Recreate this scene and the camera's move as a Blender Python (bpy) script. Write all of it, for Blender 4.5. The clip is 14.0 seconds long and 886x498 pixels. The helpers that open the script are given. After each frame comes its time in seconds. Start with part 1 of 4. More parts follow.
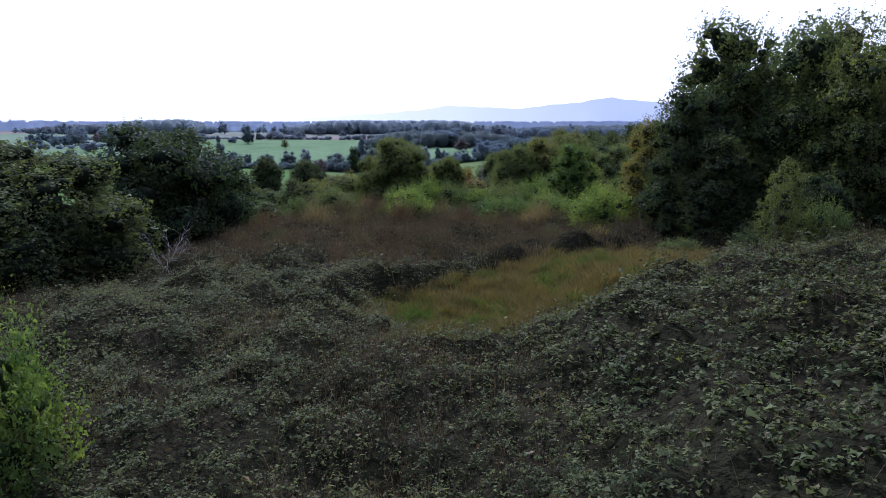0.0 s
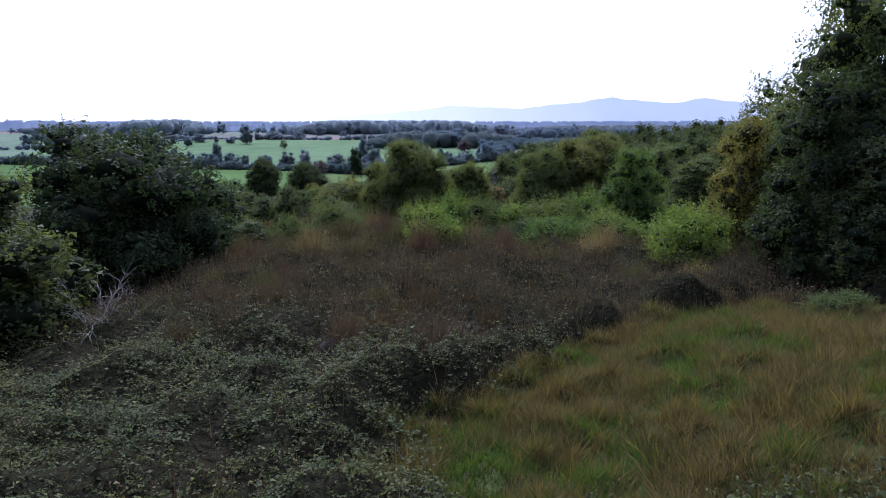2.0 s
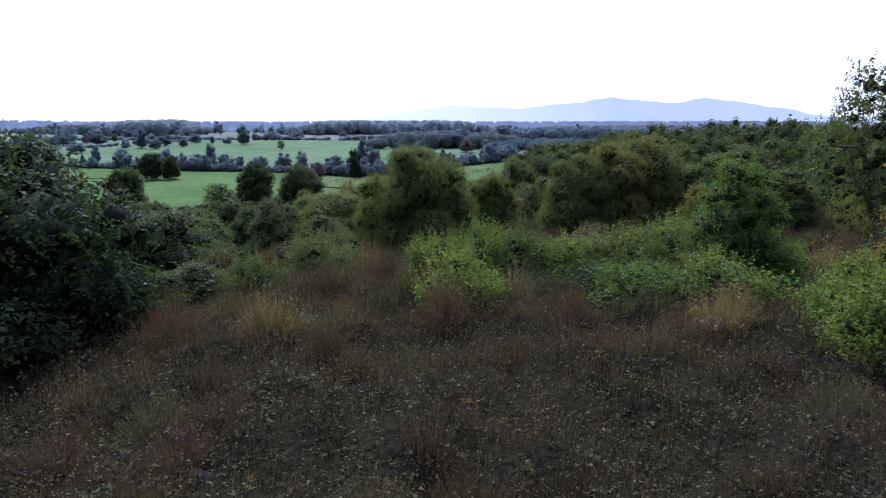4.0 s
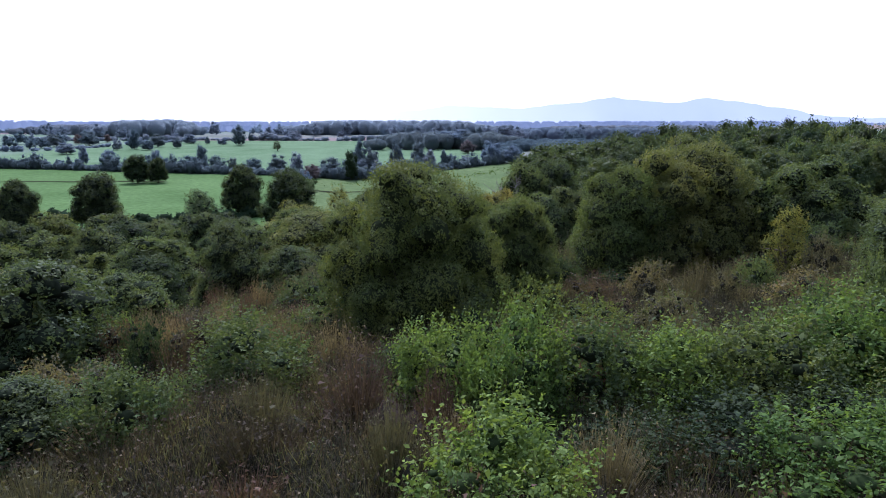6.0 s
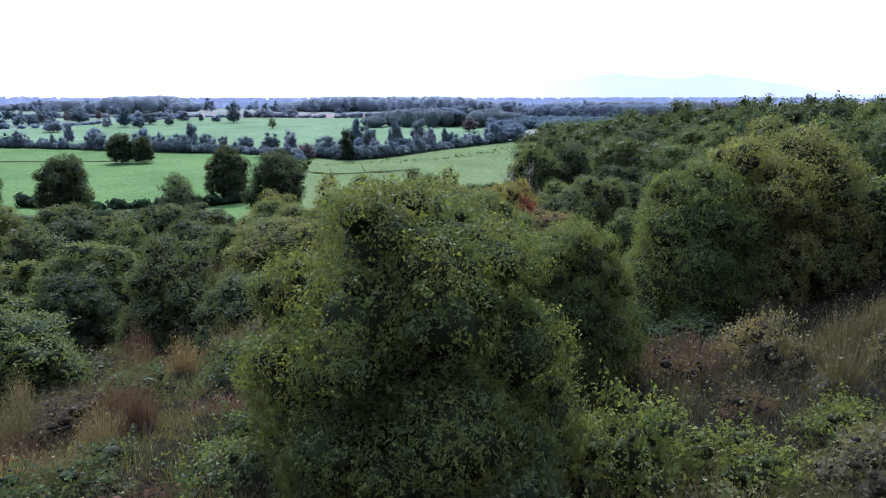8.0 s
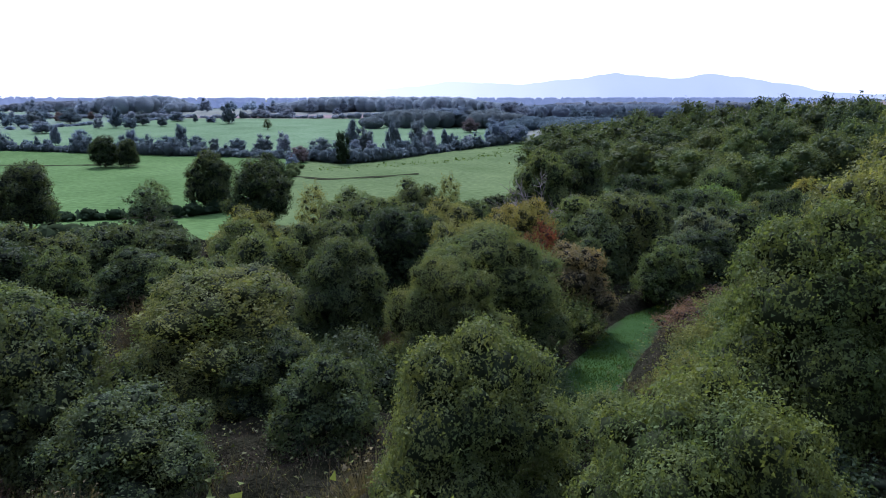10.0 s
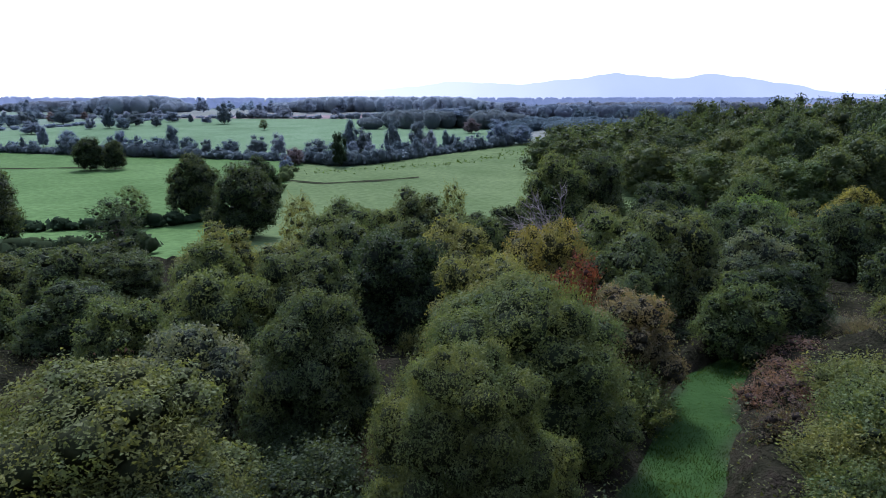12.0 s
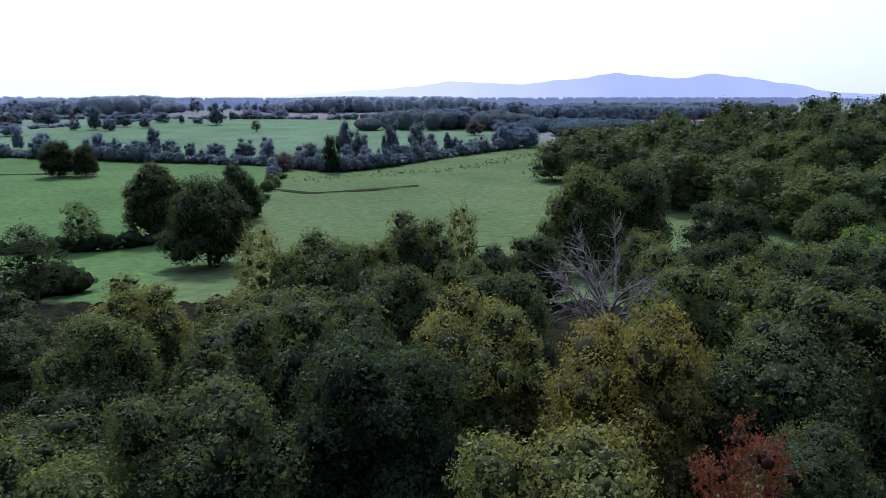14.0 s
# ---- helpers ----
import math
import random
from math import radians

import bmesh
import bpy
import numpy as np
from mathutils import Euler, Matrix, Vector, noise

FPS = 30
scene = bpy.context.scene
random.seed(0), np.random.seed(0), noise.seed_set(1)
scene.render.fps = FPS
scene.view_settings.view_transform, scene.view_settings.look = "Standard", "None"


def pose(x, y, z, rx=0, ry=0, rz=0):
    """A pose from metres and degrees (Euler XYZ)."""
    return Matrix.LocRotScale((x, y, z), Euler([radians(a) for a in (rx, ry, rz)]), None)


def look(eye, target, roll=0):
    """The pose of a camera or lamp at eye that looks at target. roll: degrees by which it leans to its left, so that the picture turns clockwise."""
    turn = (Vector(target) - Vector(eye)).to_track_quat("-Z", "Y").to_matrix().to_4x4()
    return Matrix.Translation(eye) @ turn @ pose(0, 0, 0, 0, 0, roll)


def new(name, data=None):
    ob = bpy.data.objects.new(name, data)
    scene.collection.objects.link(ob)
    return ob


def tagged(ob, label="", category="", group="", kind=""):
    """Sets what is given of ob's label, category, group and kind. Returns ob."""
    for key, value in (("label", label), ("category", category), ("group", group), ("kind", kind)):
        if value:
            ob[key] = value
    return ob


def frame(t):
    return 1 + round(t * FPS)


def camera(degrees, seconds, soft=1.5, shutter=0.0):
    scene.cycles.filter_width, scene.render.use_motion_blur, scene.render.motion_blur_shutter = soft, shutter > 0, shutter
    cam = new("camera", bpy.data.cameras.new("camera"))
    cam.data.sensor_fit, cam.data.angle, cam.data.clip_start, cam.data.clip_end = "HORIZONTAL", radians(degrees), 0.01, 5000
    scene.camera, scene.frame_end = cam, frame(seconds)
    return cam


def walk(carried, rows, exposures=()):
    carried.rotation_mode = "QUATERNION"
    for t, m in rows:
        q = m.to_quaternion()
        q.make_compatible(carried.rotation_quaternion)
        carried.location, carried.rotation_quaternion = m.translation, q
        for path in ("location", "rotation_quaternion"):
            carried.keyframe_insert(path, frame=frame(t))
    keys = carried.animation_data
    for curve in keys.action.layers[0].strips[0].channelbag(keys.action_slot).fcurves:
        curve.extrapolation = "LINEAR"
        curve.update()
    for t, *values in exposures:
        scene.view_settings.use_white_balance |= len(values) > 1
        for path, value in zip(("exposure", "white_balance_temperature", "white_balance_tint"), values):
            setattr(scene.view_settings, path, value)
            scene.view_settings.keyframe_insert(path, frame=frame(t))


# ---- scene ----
# ---- the camera: a slow low flight out over the slope ----
cam = camera(66.0, 14.0, soft=0.7)
PATH = [
    # seconds, x, y, z, pitch
    (0.0, 0.0, 0.0, 7.5, -10.7), (0.5, -0.43, 2.70, 7.45, -10.7), (1.0, -0.92, 5.46, 7.42, -10.7), (1.5, -1.42, 8.42, 7.40, -10.7),
    (2.0, -1.92, 11.56, 7.40, -10.7), (2.5, -2.36, 14.88, 7.40, -10.7), (3.0, -2.72, 18.31, 7.40, -10.7), (3.5, -2.97, 21.83, 7.39, -10.7),
    (4.0, -3.13, 25.46, 7.38, -10.7), (4.5, -3.23, 29.14, 7.40, -10.7), (5.0, -3.30, 32.82, 7.42, -10.7), (5.5, -3.39, 36.42, 7.46, -10.7),
    (6.0, -3.52, 39.95, 7.51, -10.7), (6.2, -3.58, 41.3, 7.53, -10.78), (6.5, -3.68, 43.37, 7.54, -11.22), (6.8, -3.76, 45.42, 7.54, -12.4), (7.0, -3.82, 46.80, 7.53, -12.61),
    (7.5, -3.92, 50.33, 7.52, -12.62), (8.0, -3.98, 53.92, 7.55, -12.62), (8.5, -3.98, 57.33, 7.60, -12.62), (9.0, -3.95, 60.59, 7.65, -12.62),
    (9.5, -3.91, 63.8, 7.70, -12.62), (10.0, -3.85, 66.95, 7.76, -12.62), (10.5, -3.90, 70.02, 7.75, -12.62), (11.0, -4.04, 72.99, 7.70, -12.62),
    (11.5, -4.19, 75.96, 7.64, -12.62), (12.0, -4.36, 78.97, 7.59, -12.62), (12.3, -4.45, 80.74, 7.58, -12.62), (12.6, -4.51, 82.72, 7.58, -12.62), (12.8, -4.57, 84.3, 7.58, -12.62),
    (13.0, -4.65, 86.35, 7.57, -12.62), (13.2, -4.75, 89.05, 7.55, -12.62), (13.5, -4.86, 93.4, 7.50, -12.62), (14.0, -5.03, 100.5, 7.5, -12.62),
]
EXPOSURE = [(t, stops + 0.14, 5330, 23) for t, stops in ((0.0, 0.08), (1.5, 0.14), (3.0, 0.19), (5.5, 0.26), (6.2, 0.42), (7.0, 0.72), (8.0, 0.77), (10.5, 0.18), (12.0, 0.2), (13.0, 0.1), (13.5, 0.02), (14.0, -0.1))]
walk(cam, [(t, pose(x, y, z, 90 + p, 0, 0)) for t, x, y, z, p in PATH], EXPOSURE)

# ---- sky and sun: bright hazy overcast, the sun veiled ahead ----
world = bpy.data.worlds.new("sky")
scene.world = world
world.use_nodes = True
nt = world.node_tree
bg = nt.nodes["Background"]
sky = nt.nodes.new("ShaderNodeTexSky")
sky.sky_type, sky.sun_disc = "NISHITA", False
sky.sun_elevation, sky.sun_rotation = radians(48), radians(-13)
sky.dust_density, sky.air_density = 4.0, 1.0
mixc = nt.nodes.new("ShaderNodeMix")
mixc.data_type = "RGBA"
mixc.inputs[0].default_value = 0.75
cloud = nt.nodes.new("ShaderNodeTexNoise")
cloud.inputs["Scale"].default_value = 1.6
cramp = nt.nodes.new("ShaderNodeValToRGB")
cramp.color_ramp.elements[0].color = (9.4, 10.0, 11.5, 1)
cramp.color_ramp.elements[1].color = (13.0, 13.5, 14.6, 1)
nt.links.new(cloud.outputs["Fac"], cramp.inputs[0])
nt.links.new(sky.outputs[0], mixc.inputs[6])
# the cloud is thinner and brighter towards the sun
where = nt.nodes.new("ShaderNodeTexCoord")
toward = nt.nodes.new("ShaderNodeVectorMath")
toward.operation = "DOT_PRODUCT"
toward.inputs[1].default_value = Vector((-12, 50, 58)).normalized()
nt.links.new(where.outputs["Generated"], toward.inputs[0])
side = nt.nodes.new("ShaderNodeMapRange")
side.interpolation_type = "SMOOTHSTEP"
for k, v in (("From Min", -0.6), ("From Max", 1.0), ("To Min", 0.05), ("To Max", 1.6)):
    side.inputs[k].default_value = v
nt.links.new(toward.outputs["Value"], side.inputs["Value"])
shade = nt.nodes.new("ShaderNodeVectorMath")
shade.operation = "SCALE"
nt.links.new(cramp.outputs[0], shade.inputs[0])
nt.links.new(side.outputs[0], shade.inputs["Scale"])
nt.links.new(shade.outputs[0], mixc.inputs[7])
nt.links.new(mixc.outputs[2], bg.inputs[0])
bg.inputs[1].default_value = 0.085
sun = new("sun", bpy.data.lights.new("sun", "SUN"))
sun.data.energy, sun.data.angle, sun.data.color = 5.6, radians(10), (1.0, 0.94, 0.82)
sun.matrix_basis = look((-12, 50, 58), (0, 0, 0))
tagged(sun, kind="structure")


# ---- materials ----
def material(name):
    m = bpy.data.materials.new(name)
    m.use_nodes = True
    return m, m.node_tree, m.node_tree.nodes["Principled BSDF"]


def nd(t, kind, **inputs):
    n = t.nodes.new(kind)
    for k, v in inputs.items():
        n.inputs[k].default_value = v
    return n


def mix(t, fac, a, b, mode="MIX"):
    """A colour mix; each of fac, a and b is a socket or a value."""
    n = t.nodes.new("ShaderNodeMix")
    n.data_type, n.blend_type = "RGBA", mode
    for sock, v in ((n.inputs[0], fac), (n.inputs[6], a), (n.inputs[7], b)):
        if isinstance(v, bpy.types.NodeSocket):
            t.links.new(v, sock)
        else:
            sock.default_value = v
    return n.outputs[2]


def ramp(t, src, *stops):
    n = t.nodes.new("ShaderNodeValToRGB")
    els = n.color_ramp.elements
    while len(els) < len(stops):
        els.new(0.5)
    for e, (p, c) in zip(els, stops):
        e.position, e.color = p, c if len(c) == 4 else (*c, 1)
    t.links.new(src, n.inputs[0])
    return n.outputs[0]


def noise_at(t, scale, detail=3.0, kind="Object"):
    co = t.nodes.new("ShaderNodeTexCoord")
    n = nd(t, "ShaderNodeTexNoise", Scale=scale, Detail=detail)
    t.links.new(co.outputs[kind], n.inputs["Vector"])
    return n.outputs["Fac"]


def leaf_material(name, through_light=0.3, own=None, gloss=0.55, warm=0.5, shine=0.05, vary=1.0, glow=(1.75, 1.65, 0.8)):
    """Leaves: the object's own colour, or a fixed one, varied leaf by leaf and patch by patch."""
    m, t, b = material(name)
    info = t.nodes.new("ShaderNodeObjectInfo")
    geo = t.nodes.new("ShaderNodeNewGeometry")
    base = info.outputs["Color"]
    if own:
        rgb = t.nodes.new("ShaderNodeRGB")
        rgb.outputs[0].default_value = (*own, 1)
        base = rgb.outputs[0]
    leafvar = ramp(t, geo.outputs["Random Per Island"], (0.0, (1 - 0.5 * vary,) * 3), (0.5, (0.95, 0.95, 0.95)), (0.85, (1 + 0.3 * vary, 1 + 0.27 * vary, 1 + 0.15 * vary)), (1.0, (1 + 0.8 * vary, 1 + 0.75 * vary, 1 + 0.5 * vary)))
    c = mix(t, 1.0, base, leafvar, "MULTIPLY")
    patch = ramp(t, noise_at(t, 0.55, 3.0), (0.35, (0.8, 0.9, 0.95)), (0.68, (1.4, 1.2, 0.9)))
    c = mix(t, warm, c, mix(t, 1.0, c, patch, "MULTIPLY"))
    one = ramp(t, info.outputs["Random"], (0.0, (0.82, 0.88, 0.9)), (1.0, (1.2, 1.1, 1.0)))
    c = mix(t, 1.0, c, one, "MULTIPLY")
    t.links.new(c, b.inputs["Base Color"])
    b.inputs["Roughness"].default_value = gloss
    b.inputs["Specular IOR Level"].default_value = shine
    tr = t.nodes.new("ShaderNodeBsdfTranslucent")
    t.links.new(mix(t, 1.0, c, (*glow, 1), "MULTIPLY"), tr.inputs[0])
    ms = t.nodes.new("ShaderNodeMixShader")
    ms.inputs[0].default_value = through_light
    t.links.new(b.outputs[0], ms.inputs[1])
    t.links.new(tr.outputs[0], ms.inputs[2])
    t.links.new(ms.outputs[0], t.nodes["Material Output"].inputs[0])
    return m


LEAF = leaf_material("leaf", 0.36, gloss=0.6, warm=0.6, shine=0.05, vary=0.5)
DRY_TWIG = leaf_material("dry_twig", 0.2, warm=0.15, shine=0.0, vary=0.6)
# far leaves pass more, bluer light, to flatten their contrast like haze
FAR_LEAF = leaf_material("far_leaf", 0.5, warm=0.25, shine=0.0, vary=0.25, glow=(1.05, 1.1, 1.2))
BRAMBLE_LEAF = leaf_material("bramble_leaf", 0.3, (0.044, 0.057, 0.024), 0.6, 0.6, 0.08, 1.3)
DRY_LEAF = leaf_material("dry_leaf", 0.2, (0.060, 0.051, 0.042), 0.8, 0.4)
STALK = leaf_material("dry_stalk", 0.15, (0.062, 0.052, 0.045), 0.8, 0.3)
TWIG = leaf_material("scrub_twig", 0.15, (0.054, 0.051, 0.040), 0.8, 0.15)
GRASS = leaf_material("grass_blade", 0.3, (0.050, 0.090, 0.022), 0.6, 0.4)
SLOPE_GRASS = leaf_material("slope_grass_blade", 0.3, (0.078, 0.082, 0.048), 0.7, 0.15)
PATH_GRASS = leaf_material("path_grass_blade", 0.3, (0.027, 0.052, 0.012), 0.7, 0.9, 0.0)
TAN_GRASS = leaf_material("dry_grass_blade", 0.3, (0.100, 0.083, 0.046), 0.7, 0.3)

# crown cores: the leaf colour darkened as shade inside the foliage
INNER, t, b = material("inner_shade")
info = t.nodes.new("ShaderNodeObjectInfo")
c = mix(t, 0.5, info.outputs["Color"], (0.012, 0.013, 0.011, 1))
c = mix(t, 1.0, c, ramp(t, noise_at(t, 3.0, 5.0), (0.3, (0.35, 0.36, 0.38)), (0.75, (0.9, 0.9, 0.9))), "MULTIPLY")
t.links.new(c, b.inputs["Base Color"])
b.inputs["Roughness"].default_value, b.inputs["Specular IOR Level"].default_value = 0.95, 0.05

BARK, t, b = material("bark")
c = ramp(t, noise_at(t, 6.0, 8.0), (0.3, (0.035, 0.028, 0.022)), (0.7, (0.13, 0.11, 0.09)))
t.links.new(c, b.inputs["Base Color"])
b.inputs["Roughness"].default_value, b.inputs["Specular IOR Level"].default_value = 0.95, 0.05
DEADWOOD, t, b = material("bare_grey_wood")
c = ramp(t, noise_at(t, 4.0, 8.0), (0.3, (0.06, 0.054, 0.048)), (0.7, (0.16, 0.145, 0.135)))
t.links.new(c, b.inputs["Base Color"])
b.inputs["Roughness"].default_value = 0.9

PALEWOOD, t, b = material("bleached_wood")
c = ramp(t, noise_at(t, 4.0, 8.0), (0.3, (0.09, 0.085, 0.08)), (0.7, (0.2, 0.19, 0.18)))
t.links.new(c, b.inputs["Base Color"])
b.inputs["Roughness"].default_value = 0.9

# stems and dead leaves, darkened further for shade in gaps and under trees
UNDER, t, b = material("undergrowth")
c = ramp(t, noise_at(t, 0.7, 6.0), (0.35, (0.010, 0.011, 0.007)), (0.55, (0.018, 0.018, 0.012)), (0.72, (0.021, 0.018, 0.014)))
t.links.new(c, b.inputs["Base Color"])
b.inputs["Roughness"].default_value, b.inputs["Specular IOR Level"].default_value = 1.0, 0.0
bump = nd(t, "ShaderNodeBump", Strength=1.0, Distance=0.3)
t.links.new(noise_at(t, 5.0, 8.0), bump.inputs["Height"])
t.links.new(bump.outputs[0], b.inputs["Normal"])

LAND, t, b = material("land")
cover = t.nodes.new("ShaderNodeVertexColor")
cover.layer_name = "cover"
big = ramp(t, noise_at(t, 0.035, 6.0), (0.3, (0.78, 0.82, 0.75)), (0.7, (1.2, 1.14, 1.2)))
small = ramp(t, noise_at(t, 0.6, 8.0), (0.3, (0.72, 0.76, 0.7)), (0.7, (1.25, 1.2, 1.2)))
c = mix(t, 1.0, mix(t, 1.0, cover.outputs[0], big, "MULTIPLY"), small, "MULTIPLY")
t.links.new(c, b.inputs["Base Color"])
b.inputs["Roughness"].default_value = 1.0
b.inputs["Specular IOR Level"].default_value = 0.03
bump = nd(t, "ShaderNodeBump", Strength=0.6, Distance=0.15)
t.links.new(noise_at(t, 3.0, 8.0), bump.inputs["Height"])
t.links.new(bump.outputs[0], b.inputs["Normal"])

# unlit hills: haze painted as a glow that whitens to the left
HAZE, t, b = material("haze_glow_hill")
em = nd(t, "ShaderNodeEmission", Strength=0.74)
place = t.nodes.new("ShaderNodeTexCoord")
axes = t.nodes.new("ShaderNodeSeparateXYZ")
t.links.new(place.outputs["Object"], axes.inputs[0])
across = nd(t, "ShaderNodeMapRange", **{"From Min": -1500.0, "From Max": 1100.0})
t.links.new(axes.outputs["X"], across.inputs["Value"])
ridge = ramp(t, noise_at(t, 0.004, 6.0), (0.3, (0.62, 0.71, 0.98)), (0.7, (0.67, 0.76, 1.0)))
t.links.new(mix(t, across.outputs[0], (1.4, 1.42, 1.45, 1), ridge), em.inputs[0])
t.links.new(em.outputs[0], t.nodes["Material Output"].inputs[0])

# skyline woods glow in haze blues instead of taking the light
FAR_HAZE, t, b = material("haze_glow_wood")
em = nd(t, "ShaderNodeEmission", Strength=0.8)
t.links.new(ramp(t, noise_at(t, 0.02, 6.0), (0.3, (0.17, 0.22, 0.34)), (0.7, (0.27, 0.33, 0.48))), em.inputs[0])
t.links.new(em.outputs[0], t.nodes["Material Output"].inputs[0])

# leaf colours; the far trees' tints have distance haze mixed in
DARK, MID, OLIVE = (0.031, 0.048, 0.027), (0.064, 0.092, 0.042), (0.088, 0.108, 0.044)
YELLOW, LIME, AUTUMN = (0.118, 0.128, 0.040), (0.080, 0.130, 0.040), (0.104, 0.108, 0.038)
FADED = (0.135, 0.110, 0.110)
RUSSET, RED, PALE = (0.088, 0.062, 0.055), (0.090, 0.036, 0.028), (0.076, 0.100, 0.072)
MOSS = (0.076, 0.102, 0.038)
WOOD = (0.050, 0.072, 0.038)
BROWN = (0.060, 0.050, 0.040)
MAUVE = (0.066, 0.053, 0.052)
STRAW, HAY = (0.140, 0.122, 0.085), (0.088, 0.085, 0.058)
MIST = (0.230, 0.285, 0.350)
HAZE_GREY, HAZE_BLUE, HAZY = (0.150, 0.185, 0.235), (0.098, 0.130, 0.152), (0.18, 0.21, 0.27)


# ---- mesh helpers ----
def smooth(a):
    a = np.clip(a, 0, 1)
    return a * a * (3 - 2 * a)


PROFILE_Y = (-60, 32, 48, 60, 76, 92, 104, 115, 122, 144, 172, 208, 344, 400, 547, 720, 800, 1040, 5000)
PROFILE_Z = (0, -0.1, -0.7, -1.6, -3.6, -5.8, -7.5, -8.8, -9.6, -12.3, -15.3, -18.1, -18.1, -17.3, -14.9, -11.7, -8.5, -11.7, -12.5)


def ground_z(x, y):
    """The height of the land: a level top, a slope, a flat valley and a wooded rise beside it."""
    x, y = np.asarray(x, float), np.asarray(y, float)
    z = np.interp(y, PROFILE_Y, PROFILE_Z)
    z = z - 3.5 * smooth((-x - 9) / 18) * smooth((y - 42) / 22) * (1 - smooth((y - 95) / 60))
    z = z + 2.5 * smooth((x - 8) / 18) * smooth((y - 60) / 20) * (1 - smooth((y - 105) / 50))
    z = z + 2.0 * smooth((x - 1) / 7) * (1 - smooth((y - 20) / 22))
    z = z - 1.8 * smooth((-x - 8) / 12) * smooth((y - 18) / 14) * (1 - smooth((y - 45) / 20))
    z = z + 6 * smooth((x - 24) / 80) * smooth((y - 200) / 100) * (1 - smooth((y - 480) / 200))
    return z


def lumps(x, y, s, seed=0.0):
    """Cheap smooth unevenness between -1 and 1."""
    a = np.sin(x / s * 1.7 + 1.3 * np.sin(y / s * 1.1 + seed) + seed) * np.cos(y / s * 1.9 + 1.1 * np.sin(x / s * 0.9 - seed))
    return 0.6 * a + 0.4 * np.sin((x + y) / s * 3.1 + seed) * np.cos((x - 1.3 * y) / s * 2.7)


def mesh(name, chunks, mats):
    """One mesh from chunks (verts, faces, material number); faces all of one size in a chunk."""
    me = bpy.data.meshes.new(name)
    v = np.concatenate([c[0] for c in chunks])
    loops, starts, which, n, k = [], [], [], 0, 0
    for verts, faces, mi in chunks:
        faces = np.asarray(faces)
        loops.append((faces + n).ravel())
        starts.append(k + np.arange(len(faces)) * faces.shape[1])
        which.append(np.full(len(faces), mi))
        n, k = n + len(verts), k + faces.size
    loops, starts, which = np.concatenate(loops), np.concatenate(starts), np.concatenate(which)
    me.vertices.add(len(v))
    me.vertices.foreach_set("co", v.astype(np.float32).ravel())
    me.loops.add(len(loops))
    me.loops.foreach_set("vertex_index", loops.astype(np.int32))
    me.polygons.add(len(starts))
    me.polygons.foreach_set("loop_start", starts.astype(np.int32))
    me.polygons.foreach_set("material_index", which.astype(np.int32))
    for m in mats:
        me.materials.append(m)
    me.update(calc_edges=True)
    me.validate()
    return me


def unit(a):
    return a / np.maximum(np.linalg.norm(a, axis=1, keepdims=True), 1e-9)


def leaves(rng, p, n, size, mi=0, long=1.3, kite=False):
    """A pointed leaf at each point p, facing about n; a kite is a fuller leaf, drawn together at its stalk."""
    k = len(p)
    n = unit(n)
    u = unit(np.cross(n, rng.normal(size=(k, 3))))
    w = np.cross(n, u)
    s = (size * np.exp(rng.normal(0, 0.3, k)))[:, None] * 0.5
    if kite:
        q = np.stack([p - u * s * 1.1, p - w * s * 0.72 + n * s * 0.15, p + u * s * long - n * s * 0.3, p + w * s * 0.72 + n * s * 0.15], 1)
        return q.reshape(-1, 3), np.arange(4 * k).reshape(k, 4), mi
    q = np.stack([p - u * s * 0.9 - w * s * 0.85, p - u * s * 0.9 + w * s * 0.85, p + u * s * long - n * s * 0.3], 1)
    return q.reshape(-1, 3), np.arange(3 * k).reshape(k, 3), mi


def blades(rng, p, h, width, lean, mi=0):
    """A thin upright triangle at each point."""
    k = len(p)
    a = rng.uniform(0, 2 * math.pi, k)
    side = np.stack([np.cos(a), np.sin(a), np.zeros(k)], 1) * (width * 0.5)
    tip = p + np.stack([rng.normal(0, lean, k) * h, rng.normal(0, lean, k) * h, h], 1)
    q = np.stack([p - side, p + side, tip], 1)
    return q.reshape(-1, 3), np.arange(3 * k).reshape(k, 3), mi


def ball(level):
    bm = bmesh.new()
    bmesh.ops.create_icosphere(bm, subdivisions=level, radius=1)
    bm.verts.ensure_lookup_table()
    v = np.array([q.co[:] for q in bm.verts])
    f = np.array([[q.index for q in fc.verts] for fc in bm.faces])
    bm.free()
    return v, f


BALL_V, BALL_F = ball(2)
SMALL_V, SMALL_F = ball(1)


def limb(points, radii, sides=6, mi=0):
    """A tapered tube along points."""
    points = np.asarray(points, float)
    vs, fs = [], []
    for i, (q, r) in enumerate(zip(points, radii)):
        d = points[min(i + 1, len(points) - 1)] - points[max(i - 1, 0)]
        d = d / max(np.linalg.norm(d), 1e-6)
        a = np.cross(d, (0.3, 0.9, 0.2))
        a /= np.linalg.norm(a)
        c = np.cross(d, a)
        for k in range(sides):
            an = 2 * math.pi * k / sides
            vs.append(q + r * (math.cos(an) * a + math.sin(an) * c))
    for i in range(len(points) - 1):
        for k in range(sides):
            j = (k + 1) % sides
            fs.append((i * sides + k, i * sides + j, (i + 1) * sides + j, (i + 1) * sides + k))
    return np.array(vs), np.array(fs), mi


